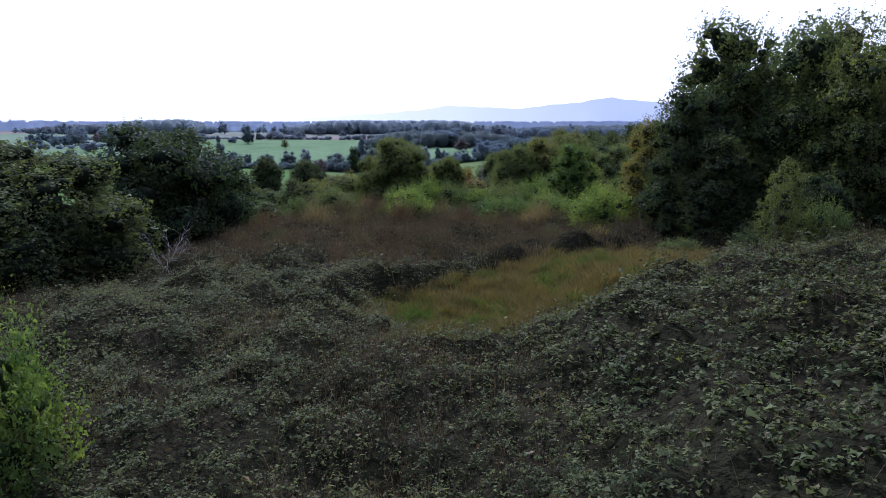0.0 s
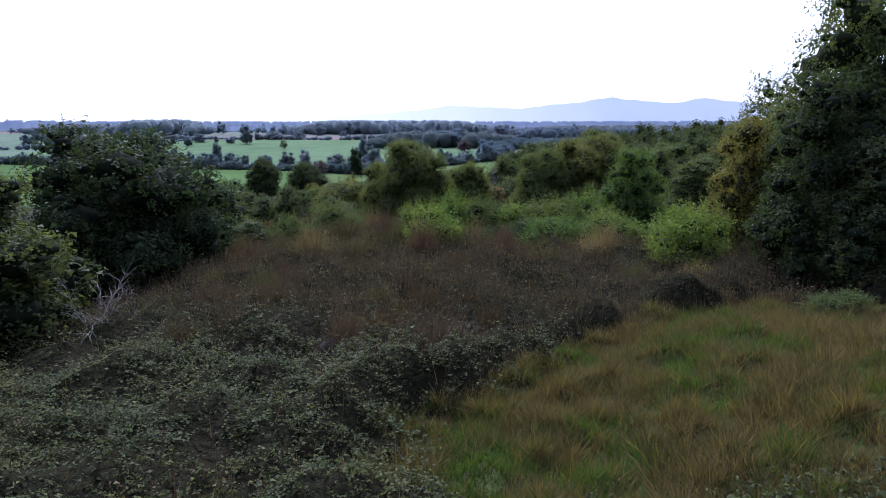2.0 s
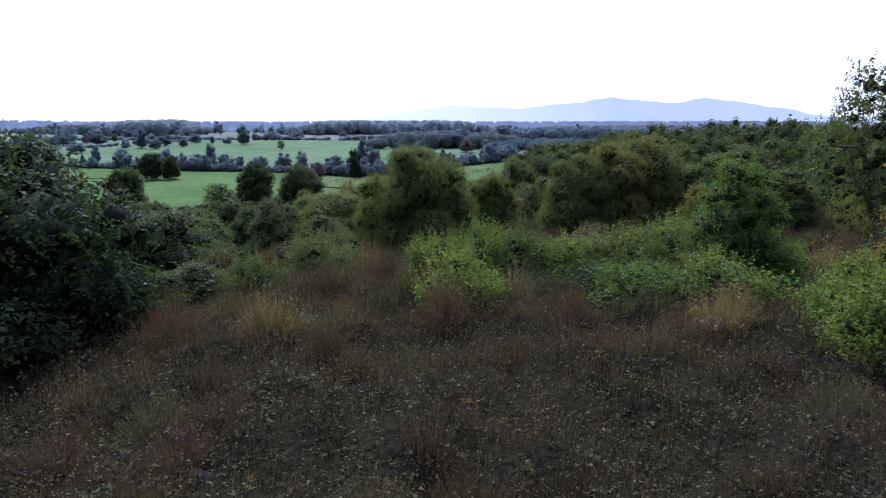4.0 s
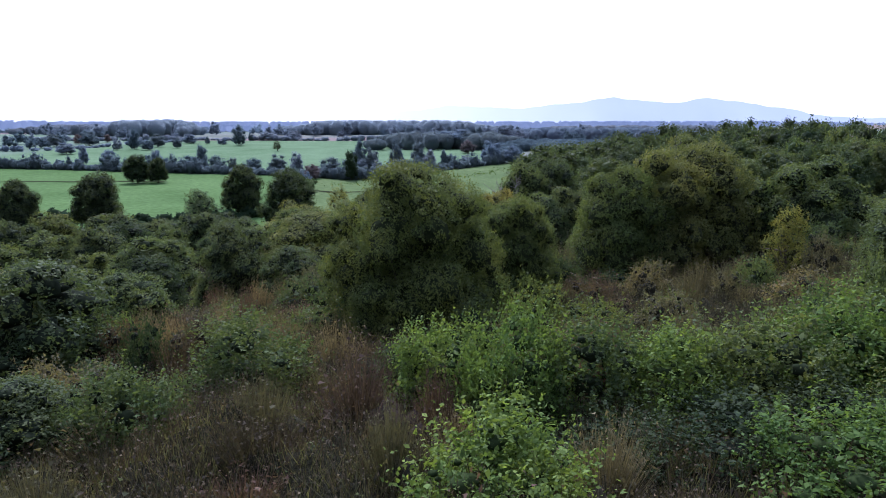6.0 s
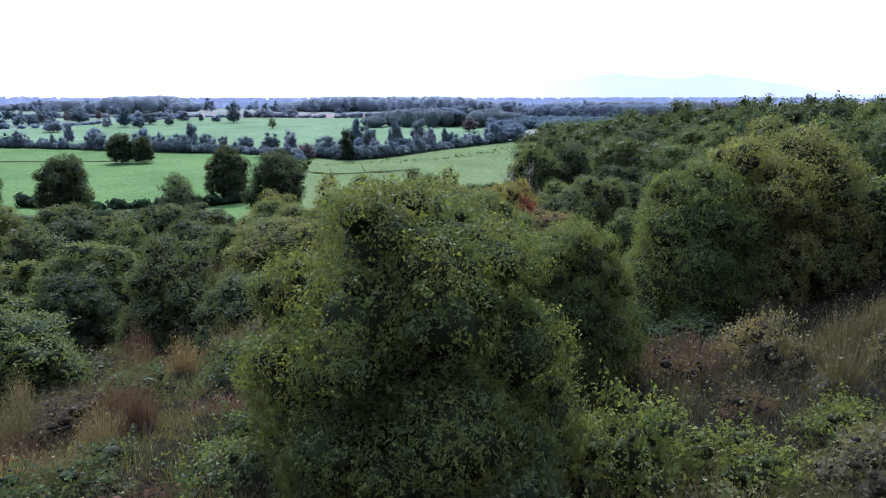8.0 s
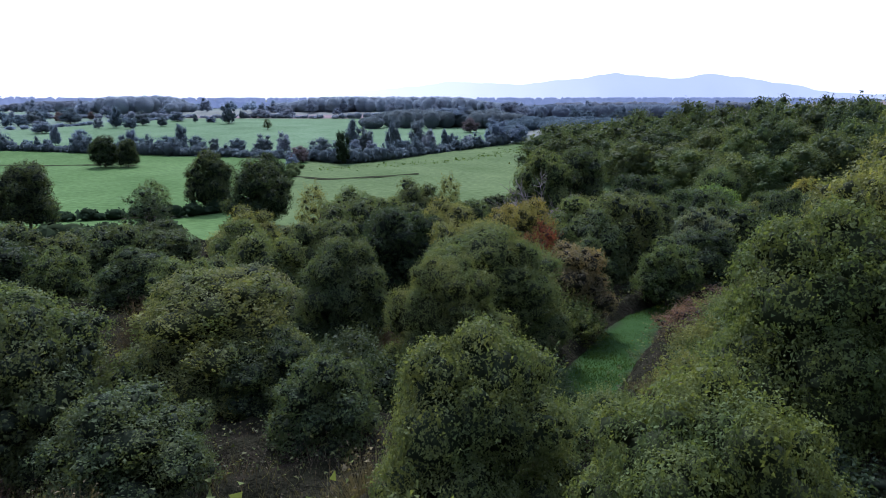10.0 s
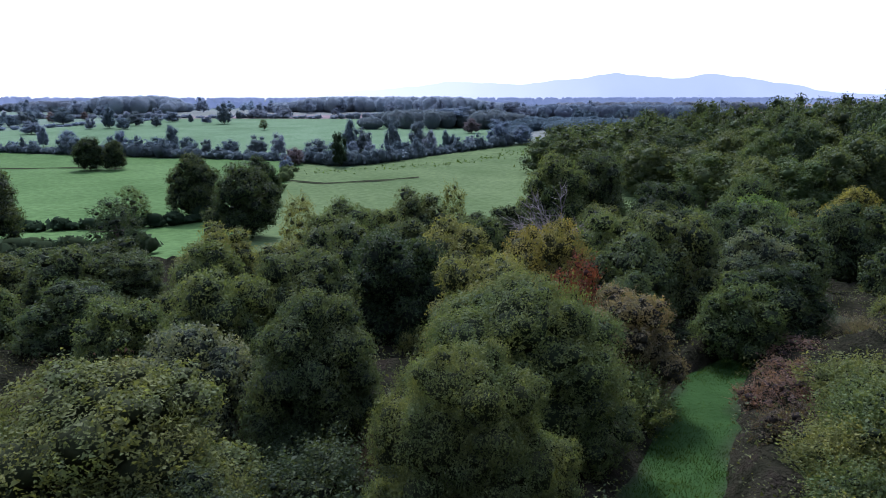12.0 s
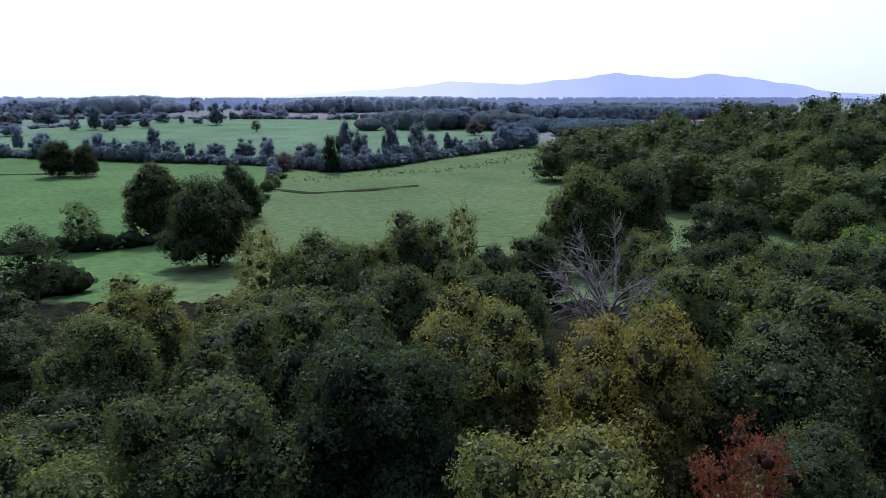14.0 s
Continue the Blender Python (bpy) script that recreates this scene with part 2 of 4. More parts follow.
def crown_mesh(name, rng, w, z0, z1, lobes, count, size, sprigs, core=0.68, sub=8, shoot=0.6, upright=0.7, skirt=0.75, inner=None, leaf=None, kite=False, tuft=7, dome=0.55, rag=0.12):
    """A crown: boughs that carry smaller rounded clumps, clad in tufts of leaves, with shoots that break the outline."""
    tall = z1 - z0
    lr = rng.uniform(0.11, 0.2, lobes) * w
    lr[-2:] = 0.3 * w
    zr = np.minimum(lr * rng.uniform(0.7, 0.95, lobes), 0.27 * tall)
    rad = np.stack([lr, lr, zr], 1)
    dz = np.concatenate([np.linspace(-0.85, 0.95, lobes - 2) + rng.uniform(-0.07, 0.04, lobes - 2), [0.1, 0.42]])
    a = np.arange(lobes) * 2.399 + rng.uniform(-0.35, 0.35, lobes)
    flat = np.where(dz > 0, (1 - dz ** 2) ** dome, 1 - (0.15 + 0.4 * (1 - skirt)) * dz ** 2)
    skew = 1 + 0.13 * np.sin(2 * a + rng.uniform(0, 6)) + 0.1 * np.sin(3 * a + rng.uniform(0, 6))
    out = flat * skew * np.maximum(w / 2 - lr, 0) * rng.uniform(1 - 1.2 * rag, 1 + 0.8 * rag, lobes)
    out[-2:] *= 0.2
    mid = z0 + 0.33 * tall
    cz = mid + np.where(dz > 0, dz * (0.67 * tall - zr) * rng.uniform(0.86, 1.03, lobes), dz * np.maximum(0.33 * tall - zr, 0))
    lc = np.stack([np.cos(a) * out, np.sin(a) * out, cz], 1)
    lc[:, 2] += (z1 - np.max(lc[:, 2] + zr)) * np.clip((lc[:, 2] - mid) / (0.5 * tall), 0, 1)
    lc[:, :2] *= (w / 2 - np.max(lr) * 0.5) / np.max(np.hypot(lc[:, 0], lc[:, 1]) + lr - np.max(lr) * 0.5)
    # the smaller clumps that stand out of each bough
    sd = unit(rng.normal(size=(lobes * sub, 3)) + np.array([0, 0, 0.35]))
    own = np.repeat(np.arange(lobes), sub)
    sc = lc[own] + sd * rad[own] * rng.uniform(0.62, 0.86, (len(own), 1))
    sr = rad[own] * rng.uniform(0.22, 0.42, (len(own), 1))
    hidden = np.zeros(len(own), bool)
    for i in range(lobes):
        hidden |= (np.sum(((sc - lc[i]) / rad[i]) ** 2, 1) < 0.72) & (own != i)
    sc, sr = sc[~hidden], sr[~hidden]
    c_all, r_all = np.concatenate([lc, sc]), np.concatenate([rad * 0.93, sr])
    c_all[:, 2] = np.minimum(c_all[:, 2], z1 - r_all[:, 2])
    chunks = []
    # solid cores behind the leaves; INNER has the inside shade in its colour
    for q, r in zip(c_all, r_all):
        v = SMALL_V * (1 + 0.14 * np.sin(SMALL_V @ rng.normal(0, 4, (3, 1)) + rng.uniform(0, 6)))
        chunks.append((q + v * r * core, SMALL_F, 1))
    # tufts of leaves over the clumps
    tufts = count // tuft
    n = tufts * 4
    weight = r_all[:, 0] * r_all[:, 2]
    who = rng.choice(len(c_all), n, p=weight / weight.sum())
    d = unit(unit(rng.normal(size=(n, 3))) + np.array([0, 0, 0.25]))
    c = c_all[who] + d * r_all[who] * rng.uniform(0.8, 1.08, (n, 1))
    inside = np.zeros(n, bool)
    for i in range(len(c_all)):
        inside |= (np.sum(((c - c_all[i]) / r_all[i]) ** 2, 1) < 0.7) & (who != i)
    keep = ~inside & (c[:, 2] > 0.05)
    c, d = c[keep][:tufts], d[keep][:tufts]
    e = unit(d + 0.32 * rng.normal(size=c.shape) + np.array([0, 0, 0.08]))
    c, d, e = np.repeat(c, tuft, 0), np.repeat(d, tuft, 0), np.repeat(e, tuft, 0)
    p = c + rng.normal(0, 1.15 * size, c.shape) + e * rng.uniform(0, 1.4 * size, (len(c), 1))
    nn = e + 0.3 * rng.normal(size=p.shape)
    chunks.append(leaves(rng, p, nn, size, kite=kite))
    if sprigs:
        pick = rng.choice(len(p), sprigs)
        per = 9
        way = unit(d[pick] + np.array([0, 0, upright]) + 0.35 * rng.normal(size=(sprigs, 3)))
        ln = rng.uniform(0.3, 1.0, sprigs) * shoot
        q = (p[pick][:, None] + way[:, None] * (ln[:, None] * np.linspace(0.05, 1, per))[:, :, None]).reshape(-1, 3)
        q = q + rng.normal(0, size * 0.45, q.shape)
        chunks.append(leaves(rng, q, rng.normal(size=q.shape) + np.array([0, 0, 0.6]), size * 0.9, kite=kite))
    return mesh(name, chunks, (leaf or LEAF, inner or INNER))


def limb_points(rng, start, way, length, bend=0.18, steps=5):
    pts, p, d = [np.array(start, float)], np.array(start, float), np.array(way, float)
    d /= np.linalg.norm(d)
    for _ in range(steps):
        d = d + rng.normal(0, bend, 3)
        d /= np.linalg.norm(d)
        p = p + d * length / steps
        pts.append(p.copy())
    return pts


class Kind:
    """One kind of tree at its own size: some crowns, a trunk and limbs, to be shared by all its trees."""

    def __init__(self, name, w, h, z0, lobes, count, size, sprigs, variants, seed, limbs=4, slim=0.0, **more):
        self.name, self.w, self.h, self.slim = name, w, h, slim
        rng = np.random.default_rng(seed)
        self.crowns = [crown_mesh("crown", rng, w, z0, h, lobes, count, size, sprigs, **more) for _ in range(variants)]
        r = 0.024 * h + 0.03
        pts = limb_points(rng, (0, 0, -0.4), (0, 0, 1), h * 0.62, 0.06)
        self.trunk = mesh("trunk", [limb(pts, np.linspace(r, r * 0.45, len(pts)), 8)], [BARK])
        self.limbs = []
        for i in range(limbs):
            a = i * 2 * math.pi / limbs + rng.uniform(-0.4, 0.4)
            q = limb_points(rng, pts[2 + i % 3], (math.cos(a), math.sin(a), 0.9), 0.33 * (w + h) * 0.6)
            self.limbs.append(mesh("limb", [limb(q, np.linspace(r * 0.5, r * 0.08, len(q)), 5)], [BARK]))


def dry_bush_mesh(name, rng, w, h, count):
    """A feathery dry bush: thin stems that fan out to a rounded top, with a few leaves left."""
    d = unit(rng.normal(size=(count, 3)) + np.array([0, 0, 0.5]))
    d[:, 2] = np.abs(d[:, 2])
    tip = d * np.array([w / 2, w / 2, h]) * (rng.uniform(0.45, 1.0, (count, 1)) + 0.22 * np.sin(d @ rng.normal(0, 3, (3, 3))).mean(1, keepdims=True))
    foot = tip * rng.uniform(0.25, 0.7, (count, 1)) * np.array([0.85, 0.85, 0.8])
    d = unit(d + 0.5 * rng.normal(size=d.shape))
    side = unit(np.cross(d, rng.normal(size=d.shape))) * 0.013
    v = np.stack([foot - side, foot + side, tip], 1).reshape(-1, 3)
    k = count // 2
    chunks = []
    # solid cores, coloured dark for the shade among the stems
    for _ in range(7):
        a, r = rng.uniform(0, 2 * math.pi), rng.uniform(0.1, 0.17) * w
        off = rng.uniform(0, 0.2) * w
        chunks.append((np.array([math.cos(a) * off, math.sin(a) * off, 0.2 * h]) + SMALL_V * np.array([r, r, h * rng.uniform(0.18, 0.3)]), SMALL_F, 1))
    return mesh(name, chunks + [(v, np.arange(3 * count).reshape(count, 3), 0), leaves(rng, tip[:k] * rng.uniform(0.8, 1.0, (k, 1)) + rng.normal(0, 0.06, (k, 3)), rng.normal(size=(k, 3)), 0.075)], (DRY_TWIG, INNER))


STANDING = []


def plant(kind, x, y, ztop, w, tint, seed, label, group="", name=""):
    """A tree or bush of a kind, standing on the land at (x, y), its top at ztop, w wide."""
    rng = np.random.default_rng(seed)
    g = float(ground_z(x, y))
    h = max(ztop - g, 0.8)
    w = max(w, kind.slim * h)
    name = name or ("bush" if kind.name == "bush" else "tree")
    tree = new(name)
    tree.matrix_basis = Matrix.LocRotScale((x, y, g), Euler((0, 0, rng.uniform(0, 6.28))), (w / kind.w * rng.uniform(0.92, 1.08), w / kind.w * rng.uniform(0.92, 1.08), h / kind.h))
    tagged(tree, label, name, group)
    STANDING.append((x, y, w))
    for part_name, me in (("trunk", kind.trunk), ("crown", kind.crowns[seed % len(kind.crowns)]), *(("limb", q) for q in kind.limbs)):
        ob = new(part_name, me)
        ob.parent = tree
        ob.color = (*tint, 1)
    return tree


HERO = Kind("hero", 10, 9, 0.1, 34, 52000, 0.092, 700, 3, 11, limbs=4, sub=7, shoot=0.6, slim=0.92)
ROUND = Kind("hero", 10, 9, 0.1, 36, 104000, 0.066, 1200, 2, 13, limbs=4, sub=9, shoot=0.6, slim=0.8)
NEAR = Kind("near", 10, 9, 0.1, 30, 27000, 0.125, 300, 3, 1, limbs=3, sub=8, shoot=0.6, slim=1.05, dome=0.45)
THORN = Kind("thorn", 10, 9, 0.1, 27, 18000, 0.155, 150, 4, 6, limbs=2, sub=7, shoot=0.7, slim=1.1, dome=0.4)
FILL = Kind("thorn", 9, 7, 0.1, 22, 8500, 0.18, 40, 4, 7, limbs=0, sub=6, slim=1.15, dome=0.4)
TALL = Kind("tall", 8, 12, 0.4, 36, 22000, 0.12, 800, 3, 2, limbs=5, sub=8, slim=0.5, core=0.6, shoot=1.1, upright=0.9)
BUSH = Kind("bush", 4, 3.2, 0.0, 18, 4600, 0.085, 800, 4, 3, limbs=2, sub=6, core=0.42, shoot=0.95, upright=1.3, kite=True, rag=0.25, dome=0.5)
BUSH.h = 3.7
SCRUB = Kind("bush", 4, 2.4, 0.0, 14, 4200, 0.078, 160, 4, 8, limbs=0, sub=5, core=0.45, shoot=0.6)
OPEN = Kind("tall", 8, 12, 1.2, 24, 7500, 0.16, 300, 3, 12, limbs=6, sub=5, slim=0.5, core=0.35, shoot=1.3, upright=0.9, skirt=0.3)
DRY = Kind("bush", 4, 2.6, 0.0, 6, 200, 0.1, 0, 1, 9, limbs=0)
DRY.crowns = [dry_bush_mesh("crown", np.random.default_rng(90 + i), 4, 2.6, 2200) for i in range(3)]
OAK = Kind("oak", 14, 13, 0.1, 28, 19000, 0.22, 60, 3, 4, limbs=3, sub=8, skirt=0.7, slim=0.95, core=0.68, dome=0.55, rag=0.34)
FAR = Kind("far", 12, 11, 0.1, 16, 3200, 0.34, 0, 6, 5, limbs=0, slim=0.6, sub=5, skirt=0.5, dome=0.4, core=0.8, inner=FAR_LEAF, leaf=FAR_LEAF, tuft=4)
FAINT = Kind("far", 12, 10, 0.1, 8, 420, 0.7, 0, 5, 25, limbs=0, sub=2, skirt=0.5, core=0.85, inner=FAR_LEAF, leaf=FAR_LEAF, tuft=3)
WOODLAND = Kind("far", 12, 11, 0.1, 20, 6800, 0.27, 0, 5, 15, limbs=0, sub=6, skirt=0.5, core=0.7, inner=LEAF, dome=0.36)
CANOPY = Kind("far", 12, 11, 0.1, 14, 2400, 0.4, 0, 4, 35, limbs=0, sub=4, skirt=0.5, core=0.7, inner=LEAF, dome=0.36)


def grove(kind, places, tint, label):
    """Trees too far off to count, in one mesh: places are (x, y, height, width, turn)."""
    raw = []
    for me in kind.crowns:
        v = np.empty(len(me.vertices) * 3, np.float32)
        me.vertices.foreach_get("co", v)
        f = np.empty(len(me.loops), np.int32)
        me.loops.foreach_get("vertex_index", f)
        m = np.empty(len(me.polygons), np.int32)
        me.polygons.foreach_get("material_index", m)
        raw.append((v.reshape(-1, 3), f.reshape(-1, 3), m))
    chunks = []
    for i, (x, y, h, w, turn) in enumerate(places):
        v, f, m = raw[i % len(raw)]
        c, q = math.cos(turn), math.sin(turn)
        p = v @ np.array([[c, q, 0], [-q, c, 0], [0, 0, 1]]) * np.array([w / kind.w, w / kind.w, h / kind.h]) + np.array([x, y, float(ground_z(x, y))])
        for k in (0, 1):
            chunks.append((p, f[m == k], k))
    ob = tagged(new("far_trees", mesh("far_trees", chunks, tuple(kind.crowns[0].materials))), label, "trees", kind="stuff")
    ob.color = (*tint, 1)


# ---- the land ----
gx = np.concatenate([-np.geomspace(60, 4600, 70)[::-1], np.linspace(-58, 58, 90), np.geomspace(60, 4600, 70)])
gy = np.concatenate([[-300, -120, -60], np.linspace(-40, 240, 160), np.geomspace(243, 4900, 130)])
GX, GY = np.meshgrid(gx, gy)
GZ = ground_z(GX, GY) + 0.12 * lumps(GX, GY, 7.0) + 1.2 * lumps(GX, GY, 260.0, 2.0) * smooth((GY - 560) / 300)
nx, ny = len(gx), len(gy)
i0 = (np.arange(ny - 1)[:, None] * nx + np.arange(nx - 1)).ravel()
land = mesh("ground", [(np.stack([GX, GY, GZ], 2).reshape(-1, 3), np.stack([i0, i0 + 1, i0 + nx + 1, i0 + nx], 1), 0)], [LAND])
for poly in land.polygons:
    poly.use_smooth = True


def hedge_y(x):
    """The line of the hedge behind the meadow."""
    return np.interp(x, (-400, -208, -131, -70, -39, -5, 36, 60), (430, 394, 372, 358, 334, 387, 438, 460))


def path_x(y):
    """The middle of the mown grass path below the slope."""
    return np.interp(y, (94, 100, 105, 113.4, 118, 121, 126), (1.0, 3.6, 5.8, 9.7, 12.5, 16.0, 26.0))


def clearing(x, y):
    """Over 0 within the patch of tall grass."""
    u = ((x - 5.8) * 0.75 + (y - 30.5) * 0.66) / 11.0
    w = -(x - 5.8) * 0.66 + (y - 30.5) * 0.75
    w = w / np.where(w > 0, 4.4, 7.0)
    return 1 - np.hypot(u, w) + 0.22 * lumps(x, y, 3.1)


def cover_colour(x, y):
    x, y = np.asarray(x, float), np.asarray(y, float)
    col = np.empty(x.shape + (3,))
    col[:] = (0.020, 0.024, 0.015)                                      # rough scrub floor
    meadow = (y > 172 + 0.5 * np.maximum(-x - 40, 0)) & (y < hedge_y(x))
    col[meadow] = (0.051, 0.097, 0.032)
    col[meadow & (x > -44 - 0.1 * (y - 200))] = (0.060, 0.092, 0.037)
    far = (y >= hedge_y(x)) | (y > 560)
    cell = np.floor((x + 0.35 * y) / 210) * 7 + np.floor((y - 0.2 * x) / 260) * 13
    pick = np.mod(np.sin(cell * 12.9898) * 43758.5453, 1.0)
    # far field colours, paled and blued to carry distance haze
    hazed_tints = np.array([(0.095, 0.12, 0.11), (0.085, 0.125, 0.095), (0.13, 0.105, 0.11), (0.105, 0.12, 0.115), (0.09, 0.115, 0.105)])
    col[far] = hazed_tints[(pick[far] * 4.999).astype(int)]
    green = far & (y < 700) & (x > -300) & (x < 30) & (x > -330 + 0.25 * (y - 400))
    # this far grass colour has some haze blue mixed in as well
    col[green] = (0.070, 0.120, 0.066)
    col[(y > 200) & (y < 330) & (x > 8 + np.interp(y, (200, 240, 310, 420), (66, 46, 25, 34)))] = (0.05, 0.075, 0.03)
    walkway = (np.abs(x - path_x(y)) < 2.0) & (y > 92) & (y < 126)
    col[walkway] = (0.018, 0.042, 0.012)
    col[clearing(x, y) > 0] = (0.04, 0.055, 0.02)
    return col


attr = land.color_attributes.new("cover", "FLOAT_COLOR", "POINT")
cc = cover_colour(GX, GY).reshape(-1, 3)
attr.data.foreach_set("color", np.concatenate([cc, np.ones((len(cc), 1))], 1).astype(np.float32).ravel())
tagged(new("ground", land), "rolling farmland with scrub slope and green meadows", "ground", kind="structure")

# ---- the far hills, a backdrop glowing in haze blue ----
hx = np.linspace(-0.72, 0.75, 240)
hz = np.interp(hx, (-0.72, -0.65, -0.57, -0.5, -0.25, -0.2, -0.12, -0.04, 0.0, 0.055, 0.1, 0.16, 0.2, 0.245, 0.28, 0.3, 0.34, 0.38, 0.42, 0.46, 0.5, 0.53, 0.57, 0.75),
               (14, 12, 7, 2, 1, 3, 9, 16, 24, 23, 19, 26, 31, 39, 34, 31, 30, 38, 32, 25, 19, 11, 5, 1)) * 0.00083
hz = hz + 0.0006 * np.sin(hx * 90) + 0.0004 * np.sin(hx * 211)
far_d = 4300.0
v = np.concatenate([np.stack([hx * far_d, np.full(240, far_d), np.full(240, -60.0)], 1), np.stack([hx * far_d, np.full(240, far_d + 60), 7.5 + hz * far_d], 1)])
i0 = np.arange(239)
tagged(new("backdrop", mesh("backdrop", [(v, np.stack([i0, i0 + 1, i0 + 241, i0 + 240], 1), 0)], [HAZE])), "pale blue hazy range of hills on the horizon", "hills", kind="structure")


# ---- brambles and rough growth on the level top ----
def cover_height(x, y):
    """The top of the bramble thicket above the land."""
    h = 0.95 + 0.6 * lumps(x, y, 3.3) + 0.4 * lumps(x, y, 1.2, 1.0) + 0.2 * lumps(x, y, 0.5, 2.0) + 0.3 * lumps(x, y, 1.7, 5.0) * smooth(x / 3)
    return np.maximum(h * smooth(0.5 - 2.6 * clearing(x, y)), 0.03)


# one sheet under the leaves, in the shade-darkened undergrowth colour
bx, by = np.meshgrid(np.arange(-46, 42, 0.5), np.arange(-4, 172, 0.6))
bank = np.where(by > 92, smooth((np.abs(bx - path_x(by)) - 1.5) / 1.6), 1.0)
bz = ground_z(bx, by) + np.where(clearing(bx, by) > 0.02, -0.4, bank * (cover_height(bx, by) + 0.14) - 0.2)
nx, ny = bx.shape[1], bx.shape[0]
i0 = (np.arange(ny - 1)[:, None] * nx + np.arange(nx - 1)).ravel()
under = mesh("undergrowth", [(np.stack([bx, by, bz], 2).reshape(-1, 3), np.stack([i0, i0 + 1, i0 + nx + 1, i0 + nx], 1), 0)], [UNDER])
tagged(new("undergrowth", under), "tangled undergrowth of stems and dead leaves, darkened for shade in the gaps", "undergrowth", kind="stuff")


def dryness(x, y):
    """0 in the green brambles, 1 in the dead brown growth beyond them."""
    return smooth((y - 28 + 0.25 * x + 5 * lumps(x, y, 6.0)) / 14) * (1 - 0.45 * smooth((lumps(x, y, 4.5, 3.0) - 0.1) * 3)) + 0.55 * smooth((lumps(x, y, 4.0, 7.0) - 0.25) * 3) * (1 - smooth((y - 22) / 8)) * (1 - smooth((x - 1) / 4)) + 0.6 * np.exp(-((x + 1.2) / 2.6) ** 2 - ((y - 16) / 6) ** 2)


def scatter(rng, n, x0, x1, y0, y1):
    return rng.uniform(x0, x1, n), rng.uniform(y0, y1, n)


rng = np.random.default_rng(70)
# the thicket is densest in the stretch that is passed closest
px, py = [np.concatenate(q) for q in zip(scatter(rng, 150000, -17, 20, 3, 32), scatter(rng, 48000, -30, 26, 30, 58))]
clump = lumps(px, py, 0.55, 3.0) + 0.6 * lumps(px, py, 1.3, 6.0)
pick = (rng.uniform(size=len(px)) > 0.8 * dryness(px, py)) & (clearing(px, py) < 0.12) & (rng.uniform(size=len(px)) < 0.56 + 0.65 * clump)
near = smooth((px - 1.5) / 4) * (1 - smooth((py - 17) / 7))
pick &= rng.uniform(size=len(px)) > 0.5 * near
px, py, clump, near = px[pick], py[pick], clump[pick], near[pick]
pz = ground_z(px, py) + cover_height(px, py) + 0.14 * clump + rng.normal(0.02, 0.07, len(px))
pz += np.abs(rng.normal(0, 0.22, len(px))) * (rng.uniform(size=len(px)) < 0.25)
p = np.repeat(np.stack([px, py, pz], 1), 5, 0)
away = rng.normal(size=p.shape) * np.array([1, 1, 0.35])
p = p + unit(away) * 0.06
n = unit(away) * 0.45 + rng.normal(0, 0.25, p.shape) + np.array([0, 0, 1.0])
tagged(new("brambles", mesh("brambles", [leaves(rng, p, n, np.repeat(0.057 + 0.03 * near, 5))], [BRAMBLE_LEAF])), "dense low bramble thicket with grey-green leaves", "brambles", kind="stuff")

px, py = [np.concatenate(q) for q in zip(scatter(rng, 170000, -26, 24, 4, 64), scatter(rng, 20000, -34, 34, 60, 90))]
pick = (rng.uniform(size=len(px)) < 0.1 + dryness(px, py)) & (clearing(px, py) < 0.2) & ~((np.abs(px - path_x(py)) < 2.2) & (py > 92))
px, py = px[pick], py[pick]
g = ground_z(px, py)
h = cover_height(px, py) * rng.uniform(0.9, 1.3, len(px)) + rng.uniform(0, 0.35, len(px))
p = np.stack([px, py, g + 0.3 * h], 1)
tops = np.repeat(np.stack([px, py, g + h], 1), 2, 0)
tops += rng.normal(0, 0.13, tops.shape)
tagged(new("dry_growth", mesh("dry_growth", [blades(rng, p, h * 0.85, 0.035, 0.22, 0), leaves(rng, tops, rng.normal(0, 0.7, tops.shape) + np.array([0, 0, 0.7]), 0.055, 1)], [STALK, DRY_LEAF])),
       "withered brown weed stalks and dead leaves", "dead weeds", kind="stuff")

px, py = scatter(rng, 460000, -6, 20, 17, 44)
pick = clearing(px, py) > -0.08
px, py = px[pick], py[pick]
dry = 0.7 * lumps(px, py, 2.6, 5.0) + 0.6 * lumps(px, py, 0.9, 2.0) + rng.normal(0, 0.3, len(px)) > 0.0
h = (0.3 + 0.3 * np.maximum(lumps(px, py, 0.7, 2.0), -0.7)) * rng.uniform(0.6, 1.4, len(px)) * np.where(dry, 1.25, 0.8)
p = np.stack([px, py, ground_z(px, py) - 0.02 + 0.5 * np.maximum(lumps(px, py, 1.1, 4.0), 0)], 1)
for name, sel, mat, label in (("grass", ~dry, GRASS, "lush green tussock grass in the clearing"), ("dry_grass", dry, TAN_GRASS, "tall straw-coloured dry grass in the clearing")):
    tagged(new(name, mesh(name, [blades(rng, p[sel], h[sel], 0.024, 0.55)], [mat])), label, "grass", kind="stuff")

# the mown path
px, py = scatter(rng, 110000, 0, 24, 92, 126)
pick = np.abs(px - path_x(py)) + rng.normal(0, 0.25, len(px)) < 1.9 + 0.5 * lumps(px, py, 1.5)
px, py = px[pick], py[pick]
p = np.stack([px, py, ground_z(px, py) - 0.02], 1)
